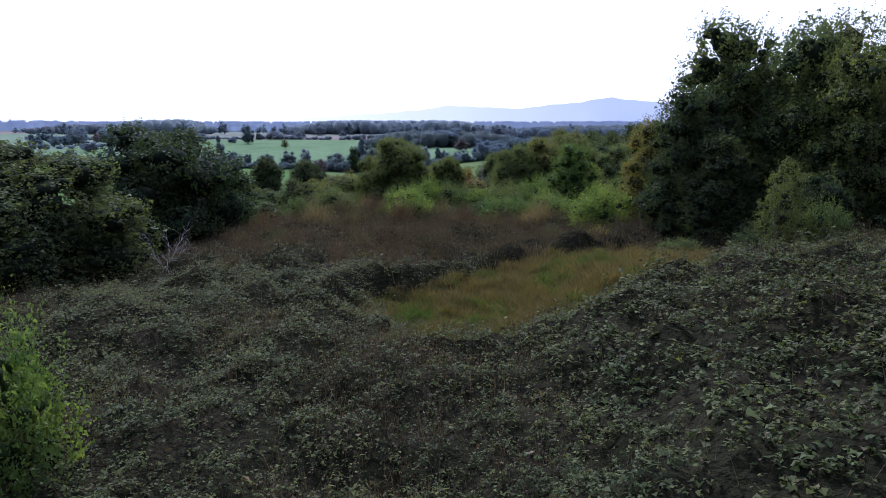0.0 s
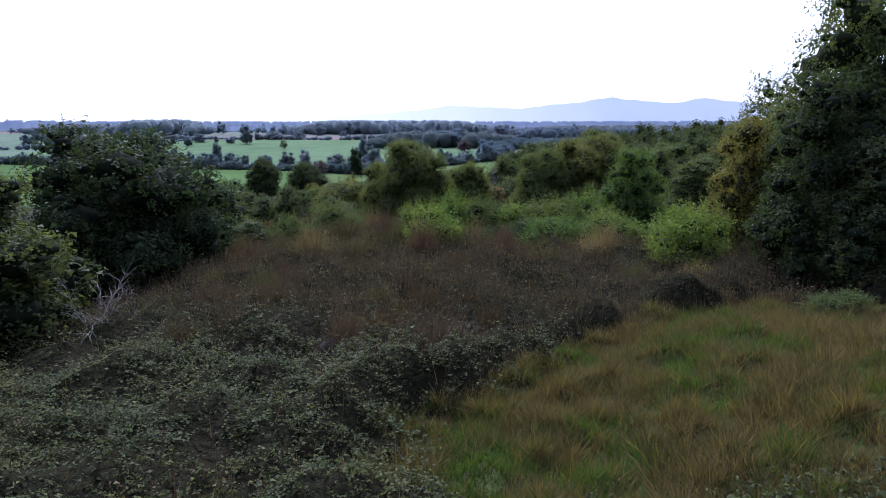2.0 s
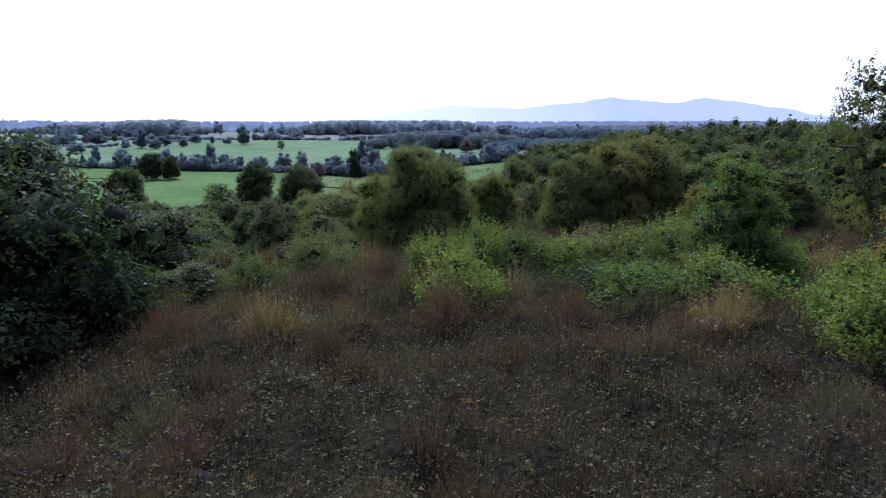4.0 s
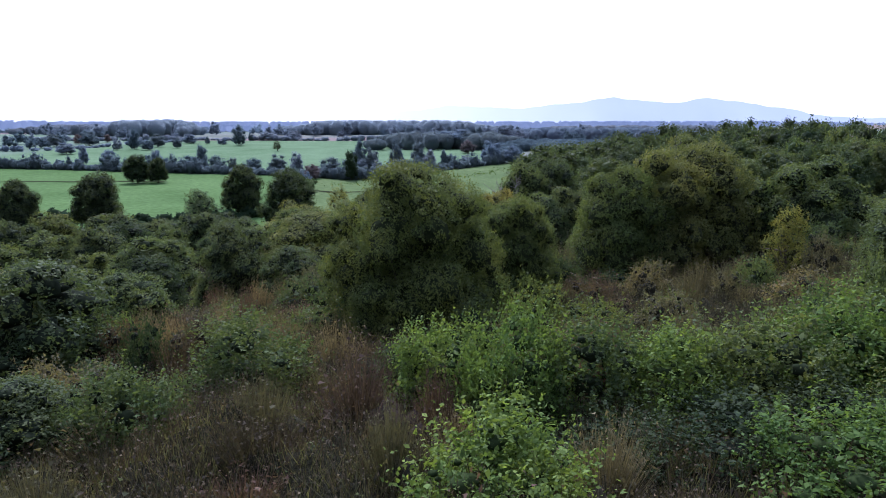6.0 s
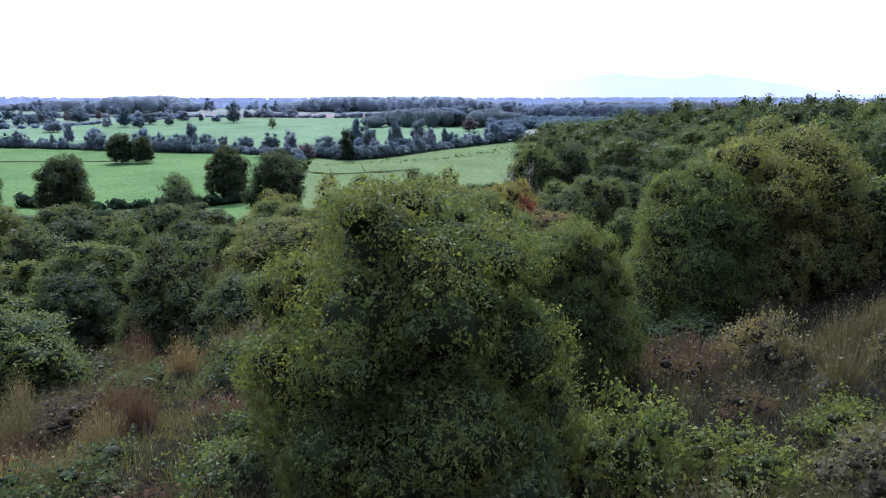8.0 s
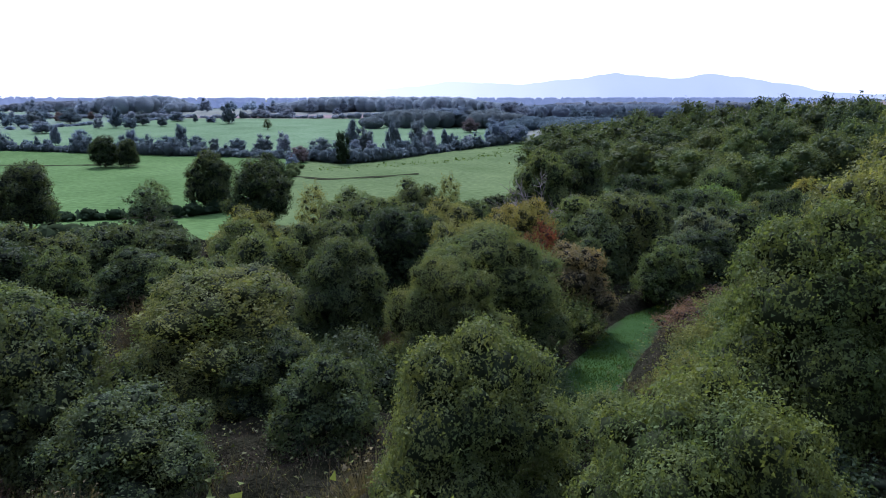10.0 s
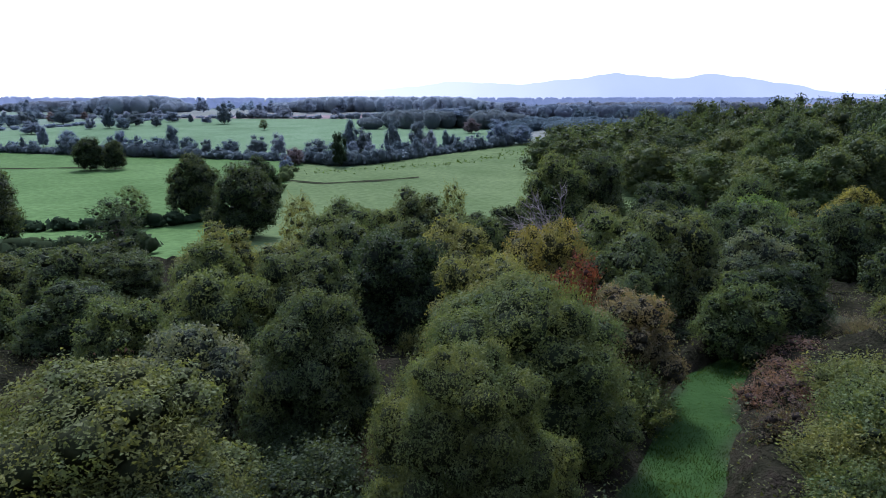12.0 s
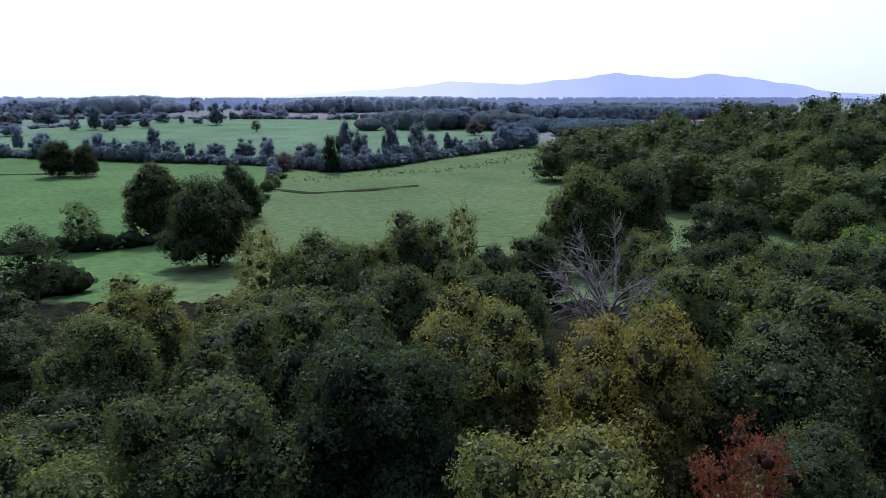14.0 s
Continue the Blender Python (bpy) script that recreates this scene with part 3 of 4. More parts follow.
tagged(new("path_grass", mesh("path_grass", [blades(rng, p, rng.uniform(0.05, 0.2, len(px)) * (1 + 0.5 * lumps(px, py, 1.1)), 0.03, 0.6)], [PATH_GRASS])), "short bright green grass of a trodden path", "grass", kind="stuff")

# rough grass and leafy scrub over the slope below
rng = np.random.default_rng(71)
px, py = [np.concatenate(q) for q in zip(scatter(rng, 170000, -62, 46, 52, 140), scatter(rng, 130000, -26, 24, 50, 86))]
pick = (rng.uniform(size=len(px)) < np.where(py > 84, 0.75, 1.0)) & ~((np.abs(px - path_x(py)) < 1.7) & (py > 92) & (py < 132)) & (np.abs(px) < 16 + 0.6 * (py - 36))
px, py = px[pick], py[pick]
kindof = 0.7 * np.exp(-((px + 14) ** 2 + (py - 62) ** 2) / 120) + lumps(px, py, 9.0, 1.5) + 0.5 * lumps(px, py, 3.0, 4.0) + rng.normal(0, 0.15, len(px))
g = ground_z(px, py)
for name, sel, mat, label, tall in (("slope_grass", (kindof > 0.05) & (py < 92), SLOPE_GRASS, "long faded olive and straw grass on the slope", 0.55), ("slope_scrub", (kindof <= 0.05) & (py < 88), TWIG, "brown twiggy scrub on the slope", 0.85)):
    h = (tall + 0.3 * lumps(px, py, 2.0, 1.0)) * rng.uniform(0.6, 1.4, len(px))
    p = np.stack([px, py, g + cover_height(px, py) * 0.75], 1)[sel]
    tagged(new(name, mesh(name, [blades(rng, p, h[sel], 0.03, 0.4)], [mat])), label, "scrub", kind="stuff")
sel = ((kindof < -0.35) & (rng.uniform(size=len(px)) < 0.4)) | (py > 86)
p = np.stack([px, py, g + cover_height(px, py) * 1.1 + np.abs(rng.normal(0, 0.3, len(px)))], 1)[sel]
tagged(new("slope_bramble", mesh("slope_bramble", [leaves(rng, p, rng.normal(0, 0.6, p.shape) + np.array([0, 0, 1.0]), 0.1)], [BRAMBLE_LEAF])), "leafy bramble and nettle growth on the slope", "brambles", kind="stuff")

# ---- trees and bushes round the level top ----
plant(NEAR, -22.4, 36.8, 6.3, 13.2, WOOD, 11, "dense dark green thorn tree at the edge of the brambles")
# this tree's tint holds the darkness of the shaded side it shows
plant(NEAR, -20.2, 50.4, 7.2, 13.6, DARK, 12, "broad green thorn tree beside the bramble slope, tinted dark as its shaded side")
plant(BUSH, -8.4, 11.6, 4.7, 3.0, LIME, 13, "yellow-green leafy shrub rising from the brambles")
plant(TALL, 15.4, 42.0, 9.5, 6.8, DARK, 14, "tall dark green tree at the edge of the clearing")
plant(TALL, 18.4, 45.6, 13.9, 9.6, MID, 15, "tall dark leafy tree with a ragged top")
plant(TALL, 24.8, 44.8, 13.9, 9.6, OLIVE, 16, "tall ash tree with thin yellowing top shoots")
plant(TALL, 23.2, 37.6, 11.5, 8.0, MID, 17, "dense tall tree in deep shade above the brambles")
plant(OPEN, 30.4, 78.4, 11.7, 8.8, MID, 18, "slender tall tree with an open top")
plant(TALL, 19.2, 52.8, 8.7, 7.2, YELLOW, 19, "yellow-green leafy tree turning to autumn colour")
plant(TALL, 24.8, 57.6, 9.5, 8.0, AUTUMN, 20, "tall tree turning orange and yellow")
plant(TALL, 10.8, 57.6, 5.6, 5.0, LIME, 21, "light green young birch above the scrub")
plant(TALL, 15.2, 49.5, 7.6, 6.0, AUTUMN, 22, "young tree turning orange beside the clearing")
plant(BUSH, 10.7, 48.0, 3.2, 4.0, LIME, 23, "light green sapling clump at the scrub edge")
plant(BUSH, 10.6, 45.4, 3.6, 4.6, LIME, 24, "pale green leafy sapling beside the tall grass")
plant(BUSH, 12.4, 35.2, 1.5, 2.8, MID, 25, "low green bush beside the tall grass")
plant(BUSH, 9.6, 41.6, 1.1, 2.1, YELLOW, 26, "small yellow-green bush in the tall grass")
plant(BUSH, 16.0, 33.6, 2.7, 4.0, DARK, 27, "dark bramble bush under the tall trees")
plant(BUSH, 20.8, 32.0, 2.3, 4.0, DARK, 28, "dark bush under the tall trees")
plant(TALL, 21.6, 41.6, 12.7, 8.0, MID, 171, "dense tall dark tree in the row of trees")
plant(TALL, 28.0, 40.8, 13.5, 9.6, MID, 172, "tall leafy tree in the row of trees")
plant(TALL, 20.8, 48.8, 12.7, 8.0, MID, 173, "tall leafy tree with thin upper shoots")
plant(TALL, 16.0, 39.2, 6.7, 5.6, DARK, 174, "dark bushy tree at the clearing's edge")
plant(OPEN, 26.4, 49.6, 14.3, 8.8, MID, 175, "tall thin-topped tree above the others")
plant(NEAR, 19.2, 35.2, 4.7, 4.8, DARK, 176, "dark leafy bush under the tall trees")
plant(OPEN, 15.3, 30.5, 5.8, 2.4, OLIVE, 295, "slender pale green sapling in front of dark trees")
plant(BUSH, 17.3, 30.5, 4.2, 2.6, MID, 296, "upright green sapling in front of dark trees")
# ---- young growth on the brow ----
plant(BUSH, -2.4, 51.6, 2.6, 4.8, LIME, 31, "bright lime green hazel bush in the scrub")
plant(BUSH, -3.5, 59.3, 2.1, 3.8, LIME, 32, "bright green young hazel with upright shoots")
plant(BUSH, -1.5, 57.8, 2.8, 3.6, LIME, 33, "bright green young hazel with upright shoots")
plant(BUSH, 0.6, 58.0, 2.4, 4.2, MID, 34, "fresh green sapling clump")
plant(BUSH, 3.0, 58.3, 2.1, 4.6, LIME, 35, "bright green sapling clump above brown scrub")
plant(BUSH, 5.6, 58.3, 2.6, 4.8, MID, 36, "bright green sapling clump above brown scrub")
plant(BUSH, 10.4, 64.0, 1.8, 3.1, MID, 37, "light green tall sapling clump")
plant(BUSH, 14.4, 67.2, 2.3, 3.4, MID, 38, "light green bushy sapling")
plant(OPEN, 17.8, 81.4, 2.2, 3.2, YELLOW, 39, "young tree with golden yellow top leaves")
plant(TALL, 22.4, 76.8, 3.9, 6.4, MID, 40, "grey-green young tree with thin stems")
plant(BUSH, -9.5, 60.3, 1.8, 4.5, MID, 41, "rounded dark green bush on the slope")
plant(DRY, -10.8, 74.4, -1.7, 4.8, RUSSET, 42, "reddish brown dry shrub on the slope")
plant(DRY, -5.9, 57.6, 1.6, 5.2, RUSSET, 43, "brown half-bare shrub with a few yellow leaves")
plant(DRY, 5.6, 78.0, -0.5, 4.0, RUSSET, 44, "reddish brown autumn shrub on the slope")
plant(DRY, -10.4, 51.2, 0.3, 3.2, RUSSET, 45, "brown withered shrub beside green bushes")
plant(BUSH, -8.0, 49.6, 0.3, 4.0, DARK, 46, "green bush among the dry scrub")
plant(BUSH, 9.6, 52.8, 1.1, 3.2, LIME, 47, "light green sapling at the scrub edge")
plant(BUSH, 13.6, 54.4, 1.1, 4.0, MID, 48, "green bush at the scrub edge")
plant(BUSH, -16.0, 58.4, -0.1, 4.8, MID, 49, "green bush on the falling slope")
plant(DRY, -7.6, 52.8, 0.6, 4.0, RUSSET, 161, "brown feathery dry shrub among green bushes")
plant(DRY, 3.2, 49.6, 0.1, 3.6, RUSSET, 162, "purplish brown thicket of bare stems")
plant(DRY, 7.2, 50.4, 0.3, 4.0, RUSSET, 163, "purplish brown thicket of bare stems")
plant(DRY, 11.2, 49.6, 0.5, 4.0, RUSSET, 164, "purplish brown thicket of bare stems")
plant(DRY, 0.0, 46.4, -0.0, 3.6, RUSSET, 165, "purplish brown thicket of bare stems")
plant(DRY, 5.6, 45.6, 0.1, 3.6, RUSSET, 166, "purplish brown thicket of bare stems")
plant(DRY, -12.0, 56.0, 0.3, 4.0, STRAW, 167, "straw-coloured dry weeds on the slope")
plant(DRY, -14.4, 51.2, 0.3, 4.0, RUSSET, 168, "brown dry shrub on the falling slope")
plant(DRY, -4.8, 48.8, -0.0, 3.2, RUSSET, 169, "purplish brown thicket of bare stems")
plant(BUSH, 3.2, 55.2, 1.2, 4.6, DARK, 261, "leafy dark green bush among dry weeds")
plant(BUSH, 6.4, 55.6, 1.3, 4.6, DARK, 262, "leafy dark green bush among dry weeds")
plant(BUSH, 8.8, 58.4, 1.4, 3.7, LIME, 263, "light green leafy bush on the brow")
plant(BUSH, 0.6, 54.8, 0.9, 4.0, DARK, 264, "green leafy bush among dry weeds")
plant(DRY, -3.2, 56.0, 0.5, 2.9, STRAW, 265, "pale straw-coloured weeds with seed heads")
plant(DRY, -5.2, 54.4, 0.3, 2.9, STRAW, 266, "pale straw-coloured weeds with seed heads")
plant(BUSH, 7.9, 59.0, 2.7, 5.0, LIME, 286, "bright green young hazel with upright shoots")
plant(BUSH, 10.3, 60.5, 2.6, 5.2, MID, 287, "fresh green bushy sapling clump")
plant(BUSH, 5.0, 52.8, 1.9, 4.8, LIME, 288, "light green sapling clump above purplish stems")
plant(BUSH, 9.0, 55.6, 1.9, 4.8, MID, 289, "leafy green bush among the saplings")
plant(BUSH, 12.4, 58.0, 2.2, 5.2, LIME, 290, "light green leafy bush on the brow")
plant(BUSH, 8.4, 52.6, 2.1, 4.8, LIME, 302, "light green leafy bush above purplish stems")
plant(BUSH, -12.0, 57.0, 1.4, 3.6, MID, 291, "dark green bush among straw-coloured weeds")
# ---- trees on and below the slope ----
plant(HERO, 13.6, 92.4, 5.2, 9.6, OLIVE, 267, "broad green tree growing into its larger neighbour")
plant(ROUND, -4.7, 68.8, 5.9, 8.8, MOSS, 51, "big round olive green tree turning yellow on top")
plant(ROUND, 0.4, 76.8, 3.5, 6.4, MOSS, 52, "smaller rounded tree beside the big round one")
plant(HERO, 10.0, 90.4, 4.1, 9.6, MOSS, 53, "broad green tree on the slope")
plant(HERO, 16.8, 95.2, 6.2, 12.8, OLIVE, 54, "large spreading green tree on the slope")
plant(THORN, 24.8, 92.8, 4.7, 9.6, MID, 55, "dark green spreading tree on the slope")
plant(NEAR, -15.5, 57.0, 0.7, 6.0, WOOD, 56, "bushy green tree on the falling slope")
plant(NEAR, -21.5, 67.0, 2.0, 10.0, WOOD, 57, "bushy green tree on the falling slope")
plant(THORN, -25.6, 86.4, -2.9, 8.0, MID, 58, "rounded green tree below the slope")
plant(THORN, -34.4, 111.2, -4.5, 10.1, MID, 59, "rounded grey-green tree in the valley scrub")
plant(THORN, -29.6, 99.2, -4.5, 8.0, DARK, 60, "dark green rounded tree in the valley scrub")
plant(HERO, -14.5, 97.5, -0.3, 10.2, OLIVE, 61, "wide green tree with a domed crown")
plant(HERO, -10.0, 107.0, -0.6, 7.0, WOOD, 62, "upright green tree among the scrub")
plant(ROUND, -1.6, 104.5, 0.8, 10.0, MID, 63, "large grey-green domed tree beside the grass path")
plant(ROUND, -3.6, 97.5, 0.6, 6.8, OLIVE, 64, "tree with orange and yellow autumn leaves")
plant(HERO, -3.0, 82.6, 2.4, 5.0, MID, 65, "silvery green bushy tree")
plant(BUSH, 3.6, 83.2, -0.7, 4.0, DARK, 66, "olive bush beside the path")
plant(DRY, 5.2, 88.0, -0.7, 4.0, HAY, 67, "feathery dry olive shrub beside the path")
plant(NEAR, -15.8, 108.5, -2.4, 5.0, PALE, 68, "pale grey-green small tree")
plant(THORN, -24.8, 120.0, -4.9, 7.2, MID, 69, "green scrub tree growing close together")
plant(THORN, -32.0, 128.0, -5.7, 8.8, WOOD, 70, "green scrub tree growing close together")
plant(OPEN, 3.7, 118.3, -1.6, 0.9, RED, 71, "small tree with red autumn leaves")
plant(NEAR, 3.2, 128.0, -1.4, 6.6, AUTUMN, 72, "rounded tree turning yellow")
plant(THORN, 13.6, 132.0, -1.4, 8.0, WOOD, 73, "rounded green tree behind the path")
plant(THORN, 9.7, 128.5, -2.4, 7.0, WOOD, 74, "rounded green tree behind the path")
plant(THORN, 14.3, 120.0, -3.3, 5.6, MID, 75, "small green tree at the path bend")
plant(THORN, 18.0, 122.5, -3.0, 7.0, DARK, 76, "dark brownish tree at the path bend")
plant(THORN, -12.5, 132.5, -2.1, 8.2, WOOD, 77, "domed green tree in the wooded belt")
plant(NEAR, -7.6, 125.5, -1.4, 8.0, DARK, 78, "dark green domed tree in the wooded belt")
plant(NEAR, -1.9, 116.5, -1.3, 8.6, OLIVE, 79, "dark green tree in the wooded belt")
plant(THORN, -1.0, 144.0, -3.7, 6.8, WOOD, 80, "green tree in the wooded belt")
plant(NEAR, -17.5, 118.0, -2.2, 7.6, MID, 81, "green tree in the wooded belt")
plant(NEAR, -13.2, 121.6, -2.1, 4.8, WOOD, 82, "small green tree in the wooded belt")
plant(THORN, -27.0, 147.0, -5.0, 8.0, OLIVE, 83, "olive tree turning yellow in the wooded belt")
plant(THORN, -25.6, 139.2, -5.1, 7.2, MID, 84, "green tree in the wooded belt")
plant(THORN, -34.4, 142.4, -6.9, 8.0, WOOD, 85, "green tree in the wooded belt")
plant(THORN, -8.0, 152.0, -5.3, 7.2, WOOD, 86, "green tree in the wooded belt")
plant(THORN, 11.5, 144.0, -3.3, 8.0, MID, 87, "green tree in the wooded belt")
plant(THORN, 20.0, 144.8, -3.4, 8.8, DARK, 88, "dark green tree in the wooded belt")
plant(THORN, 28.0, 150.4, -3.3, 8.8, WOOD, 89, "green tree in the wooded belt")
plant(THORN, 23.2, 137.6, -3.7, 6.4, PALE, 90, "pale grey-brown tree in the wooded belt")
plant(SCRUB, 12.6, 110.5, -6.0, 4.4, RUSSET, 91, "brown bramble mound beside the grass path")
plant(SCRUB, 14.6, 114, -6.4, 4.4, RUSSET, 92, "brown bramble mound beside the grass path")
plant(SCRUB, 11.0, 106.0, -5.4, 4.0, BROWN, 93, "brown bramble mound beside the grass path")
plant(BUSH, 15.2, 108.8, -4.1, 4.8, OLIVE, 94, "olive bush beside the brown brambles")
plant(SCRUB, 17.2, 117.5, -6.6, 4.8, RUSSET, 95, "brown bramble mound below the tree")
plant(BUSH, 9.9, 100.8, -4.2, 3.6, OLIVE, 96, "olive leafy bush beside the path")
plant(BUSH, 12.8, 102.4, -2.5, 5.6, MID, 97, "green bush below the spreading tree")
plant(BUSH, 2.8, 92.0, -3.4, 3.4, MID, 98, "olive bush hiding the path's near end")
plant(DRY, 5.2, 95.2, -4.0, 3.0, HAY, 99, "olive dry bush beside the near end of the path")
plant(BUSH, 0.8, 89.2, -2.6, 3.6, MID, 151, "green bush on the lower slope")
plant(NEAR, -19.6, 92.8, -0.3, 7.2, WOOD, 152, "bushy green tree below the slope")
plant(NEAR, -11.2, 94.4, -2.1, 5.6, DARK, 153, "dark green tree below the slope")
plant(THORN, -8.0, 89.6, -1.1, 4.8, WOOD, 154, "small green tree below the slope")
plant(NEAR, -13.6, 86.4, -1.0, 6.4, WOOD, 155, "rounded green tree below the slope")
plant(BUSH, -6.4, 95.2, -2.9, 4.8, DARK, 156, "dark bush in the shaded hollow")
plant(BUSH, -8.8, 100.0, -3.7, 4.8, DARK, 157, "dark bush in the shaded hollow")
plant(BUSH, -10.4, 105.6, -4.5, 4.8, DARK, 159, "dark bush under the domed trees")
plant(DRY, -9.2, 72.0, -1.8, 4.0, RUSSET, 271, "reddish brown feathery shrub on the slope")
plant(BUSH, -10.4, 104.0, -5.0, 4.0, DARK, 272, "dark bush in the shaded hollow")
plant(DRY, -8.0, 106.8, -5.3, 4.0, BROWN, 273, "brown bare thicket in the shaded hollow")
plant(DRY, -12.8, 107.6, -5.1, 4.0, BROWN, 274, "brown bare thicket in the shaded hollow")
plant(DRY, -6.8, 103.2, -4.9, 3.6, BROWN, 275, "brown bare thicket in the shaded hollow")
plant(BUSH, -11.2, 110.4, -5.7, 4.0, DARK, 276, "dark bush in the shaded hollow")
plant(DRY, -15.2, 112.0, -5.3, 4.8, BROWN, 277, "brown bare thicket in the shaded hollow")
plant(DRY, -21.6, 112.0, -5.0, 5.6, RUSSET, 278, "reddish brown bare thicket in the hollow")
plant(DRY, -24.8, 112.8, -5.1, 5.6, BROWN, 279, "reddish brown bare thicket in the hollow")
plant(BUSH, -2.4, 96.8, -3.4, 4.0, MID, 281, "green bush in the shaded hollow")
plant(BUSH, 0.3, 94.8, -3.1, 4.0, DARK, 282, "dark bush in the shaded hollow")
plant(BUSH, -4.8, 98.0, -3.7, 4.0, DARK, 283, "dark bush in the shaded hollow")
plant(DRY, -2.0, 92.8, -2.9, 3.6, BROWN, 284, "brown bare thicket in the shaded hollow")
plant(NEAR, -3.4, 133.0, -2.2, 6.6, OLIVE, 285, "olive green tree behind the dark domed trees")
plant(NEAR, 5.0, 112.5, -2.2, 4.6, HAY, 292, "feathery grey-olive bush beside the grass path")
plant(NEAR, 7.6, 122.0, -3.6, 5.6, WOOD, 293, "dark green bushy tree beside the red one")
plant(BUSH, 4.6, 109.0, -4.6, 4.0, MID, 294, "leafy green bush at the path's edge")
plant(BUSH, 2.9, 115.6, -2.0, 3.6, OLIVE, 303, "olive bush in front of a red-leaved tree")
plant(BUSH, 10.6, 102.0, -3.8, 4.8, OLIVE, 297, "olive leafy bush below the spreading tree")
plant(BUSH, 13.4, 105.2, -3.6, 5.0, MID, 298, "green leafy bush above the brown brambles")
plant(BUSH, 8.8, 98.4, -3.6, 4.4, MID, 299, "green leafy bush beside the near end of the path")
plant(BUSH, 13.0, 99.4, -1.9, 5.4, OLIVE, 300, "olive leafy bush below the spreading tree")
plant(BUSH, 7.0, 95.4, -3.2, 4.0, OLIVE, 301, "olive leafy bush beside the near end of the path")
# ---- the wooded belt and the meadow oaks ----
plant(OPEN, -22.4, 164.0, -4.2, 6.0, OLIVE, 101, "thin open tree with yellowing leaves at the field edge")
plant(THORN, -16.6, 162.4, -4.8, 4.8, MID, 102, "small tree at the field edge")
plant(THORN, -8.2, 174.4, -5.0, 7.2, WOOD, 103, "upright tree at the field edge")
plant(OPEN, -2.8, 180.8, -4.8, 5.2, OLIVE, 104, "thin tree with bare top twigs at the field edge")
plant(THORN, -12.8, 168.0, -6.9, 6.4, MID, 105, "green tree at the field edge")
plant(THORN, 0.0, 169.6, -7.7, 6.4, DARK, 106, "dark tree at the field edge")
plant(THORN, 4.8, 172.0, -6.9, 5.6, DARK, 107, "dark tree at the field edge")
plant(OAK, 15.2, 194.4, -1.9, 12.0, MID, 108, "tall green oak behind a dead tree")
plant(OAK, 22.4, 198.4, -1.3, 12.8, WOOD, 125, "broad green oak behind a dead tree")
plant(THORN, 28.8, 180.0, -4.9, 12.0, DARK, 109, "dark broad tree at the wood's edge")
plant(OAK, 41.6, 180.0, -3.7, 11.2, MID, 110, "green tree at the wood's edge")
plant(OAK, 52.0, 171.2, -4.5, 8.8, YELLOW, 111, "yellow tree at the wood's edge")
plant(THORN, 34.4, 161.6, -4.5, 7.2, LIME, 112, "light green rounded tree")
plant(THORN, 40.0, 152.0, -3.7, 8.8, WOOD, 113, "green tree at the wood's edge")
plant(THORN, 22.4, 164.0, -5.3, 7.2, DARK, 114, "dark tree in the wooded belt")
plant(OPEN, -51.2, 175.0, -6.3, 8.0, DARK, 115, "thin dark tree beside the meadow")
plant(OAK, -40.0, 200.0, -3.8, 14.0, DARK, 116, "large dark oak in the meadow")
plant(OAK, -57.6, 224.8, -4.4, 12.4, DARK, 117, "large dark oak in the meadow")
plant(OAK, -48.8, 244.0, -6.5, 9.6, DARK, 118, "dark oak behind two others")
plant(OAK, -80.8, 192.0, -3.7, 12.8, DARK, 119, "tall dark oak beside the meadow")
plant(OAK, -96.8, 188.8, -5.3, 11.2, DARK, 120, "dark oak beside the meadow")
plant(OPEN, -66.4, 214.4, -9.7, 7.2, MID, 121, "leaning thorn tree in the meadow hedge")
plant(OAK, -129.6, 321.6, -6.1, 13.6, DARK, 122, "dark oak standing alone among the meadow")
plant(OAK, -121.6, 323.2, -7.7, 9.6, DARK, 123, "dark oak beside a larger one")
plant(OPEN, -125.6, 547.2, -7.4, 7.0, DARK, 124, "lone small oak in the far green field")

# ---- scrub trees that close the wooded belt ----
STANDING.append((8.0, 151.5, 12))
STANDING.append((-17.0, 132.0, 12))
rng = random.Random(17)
for row in range(15):
    for k in range(22):
        y = 92 + row * 7.2 + rng.uniform(-2.4, 2.4)
        x = -84 + k * 7.4 + rng.uniform(-2.4, 2.4)
        w = rng.uniform(6.5, 9.5)
        if abs(x + 4) > 16 + 0.6 * (y - 50) or (y < 136 and abs(x - path_x(y)) < 2.0 + w / 2) or y > (168 - 0.45 * abs(x + 10) if x < 15 else 200) or (y < 126 and -34 < x < 24):
            continue
        if any(math.hypot(x - a, y - b) < 0.34 * (w + c) for a, b, c in STANDING):
            continue
        plant(FILL, x, y, float(ground_z(x, y)) + (rng.uniform(4.4, 6.6) if y < 138 or x < -18 else rng.uniform(6.0, 8.4)), w, rng.choice((DARK, WOOD, WOOD, MID, OLIVE)), rng.randrange(9999), "rounded green thorn tree in the scrub belt", "scrub trees in the belt")

# ---- low bushes over the slope ----
rng = random.Random(23)
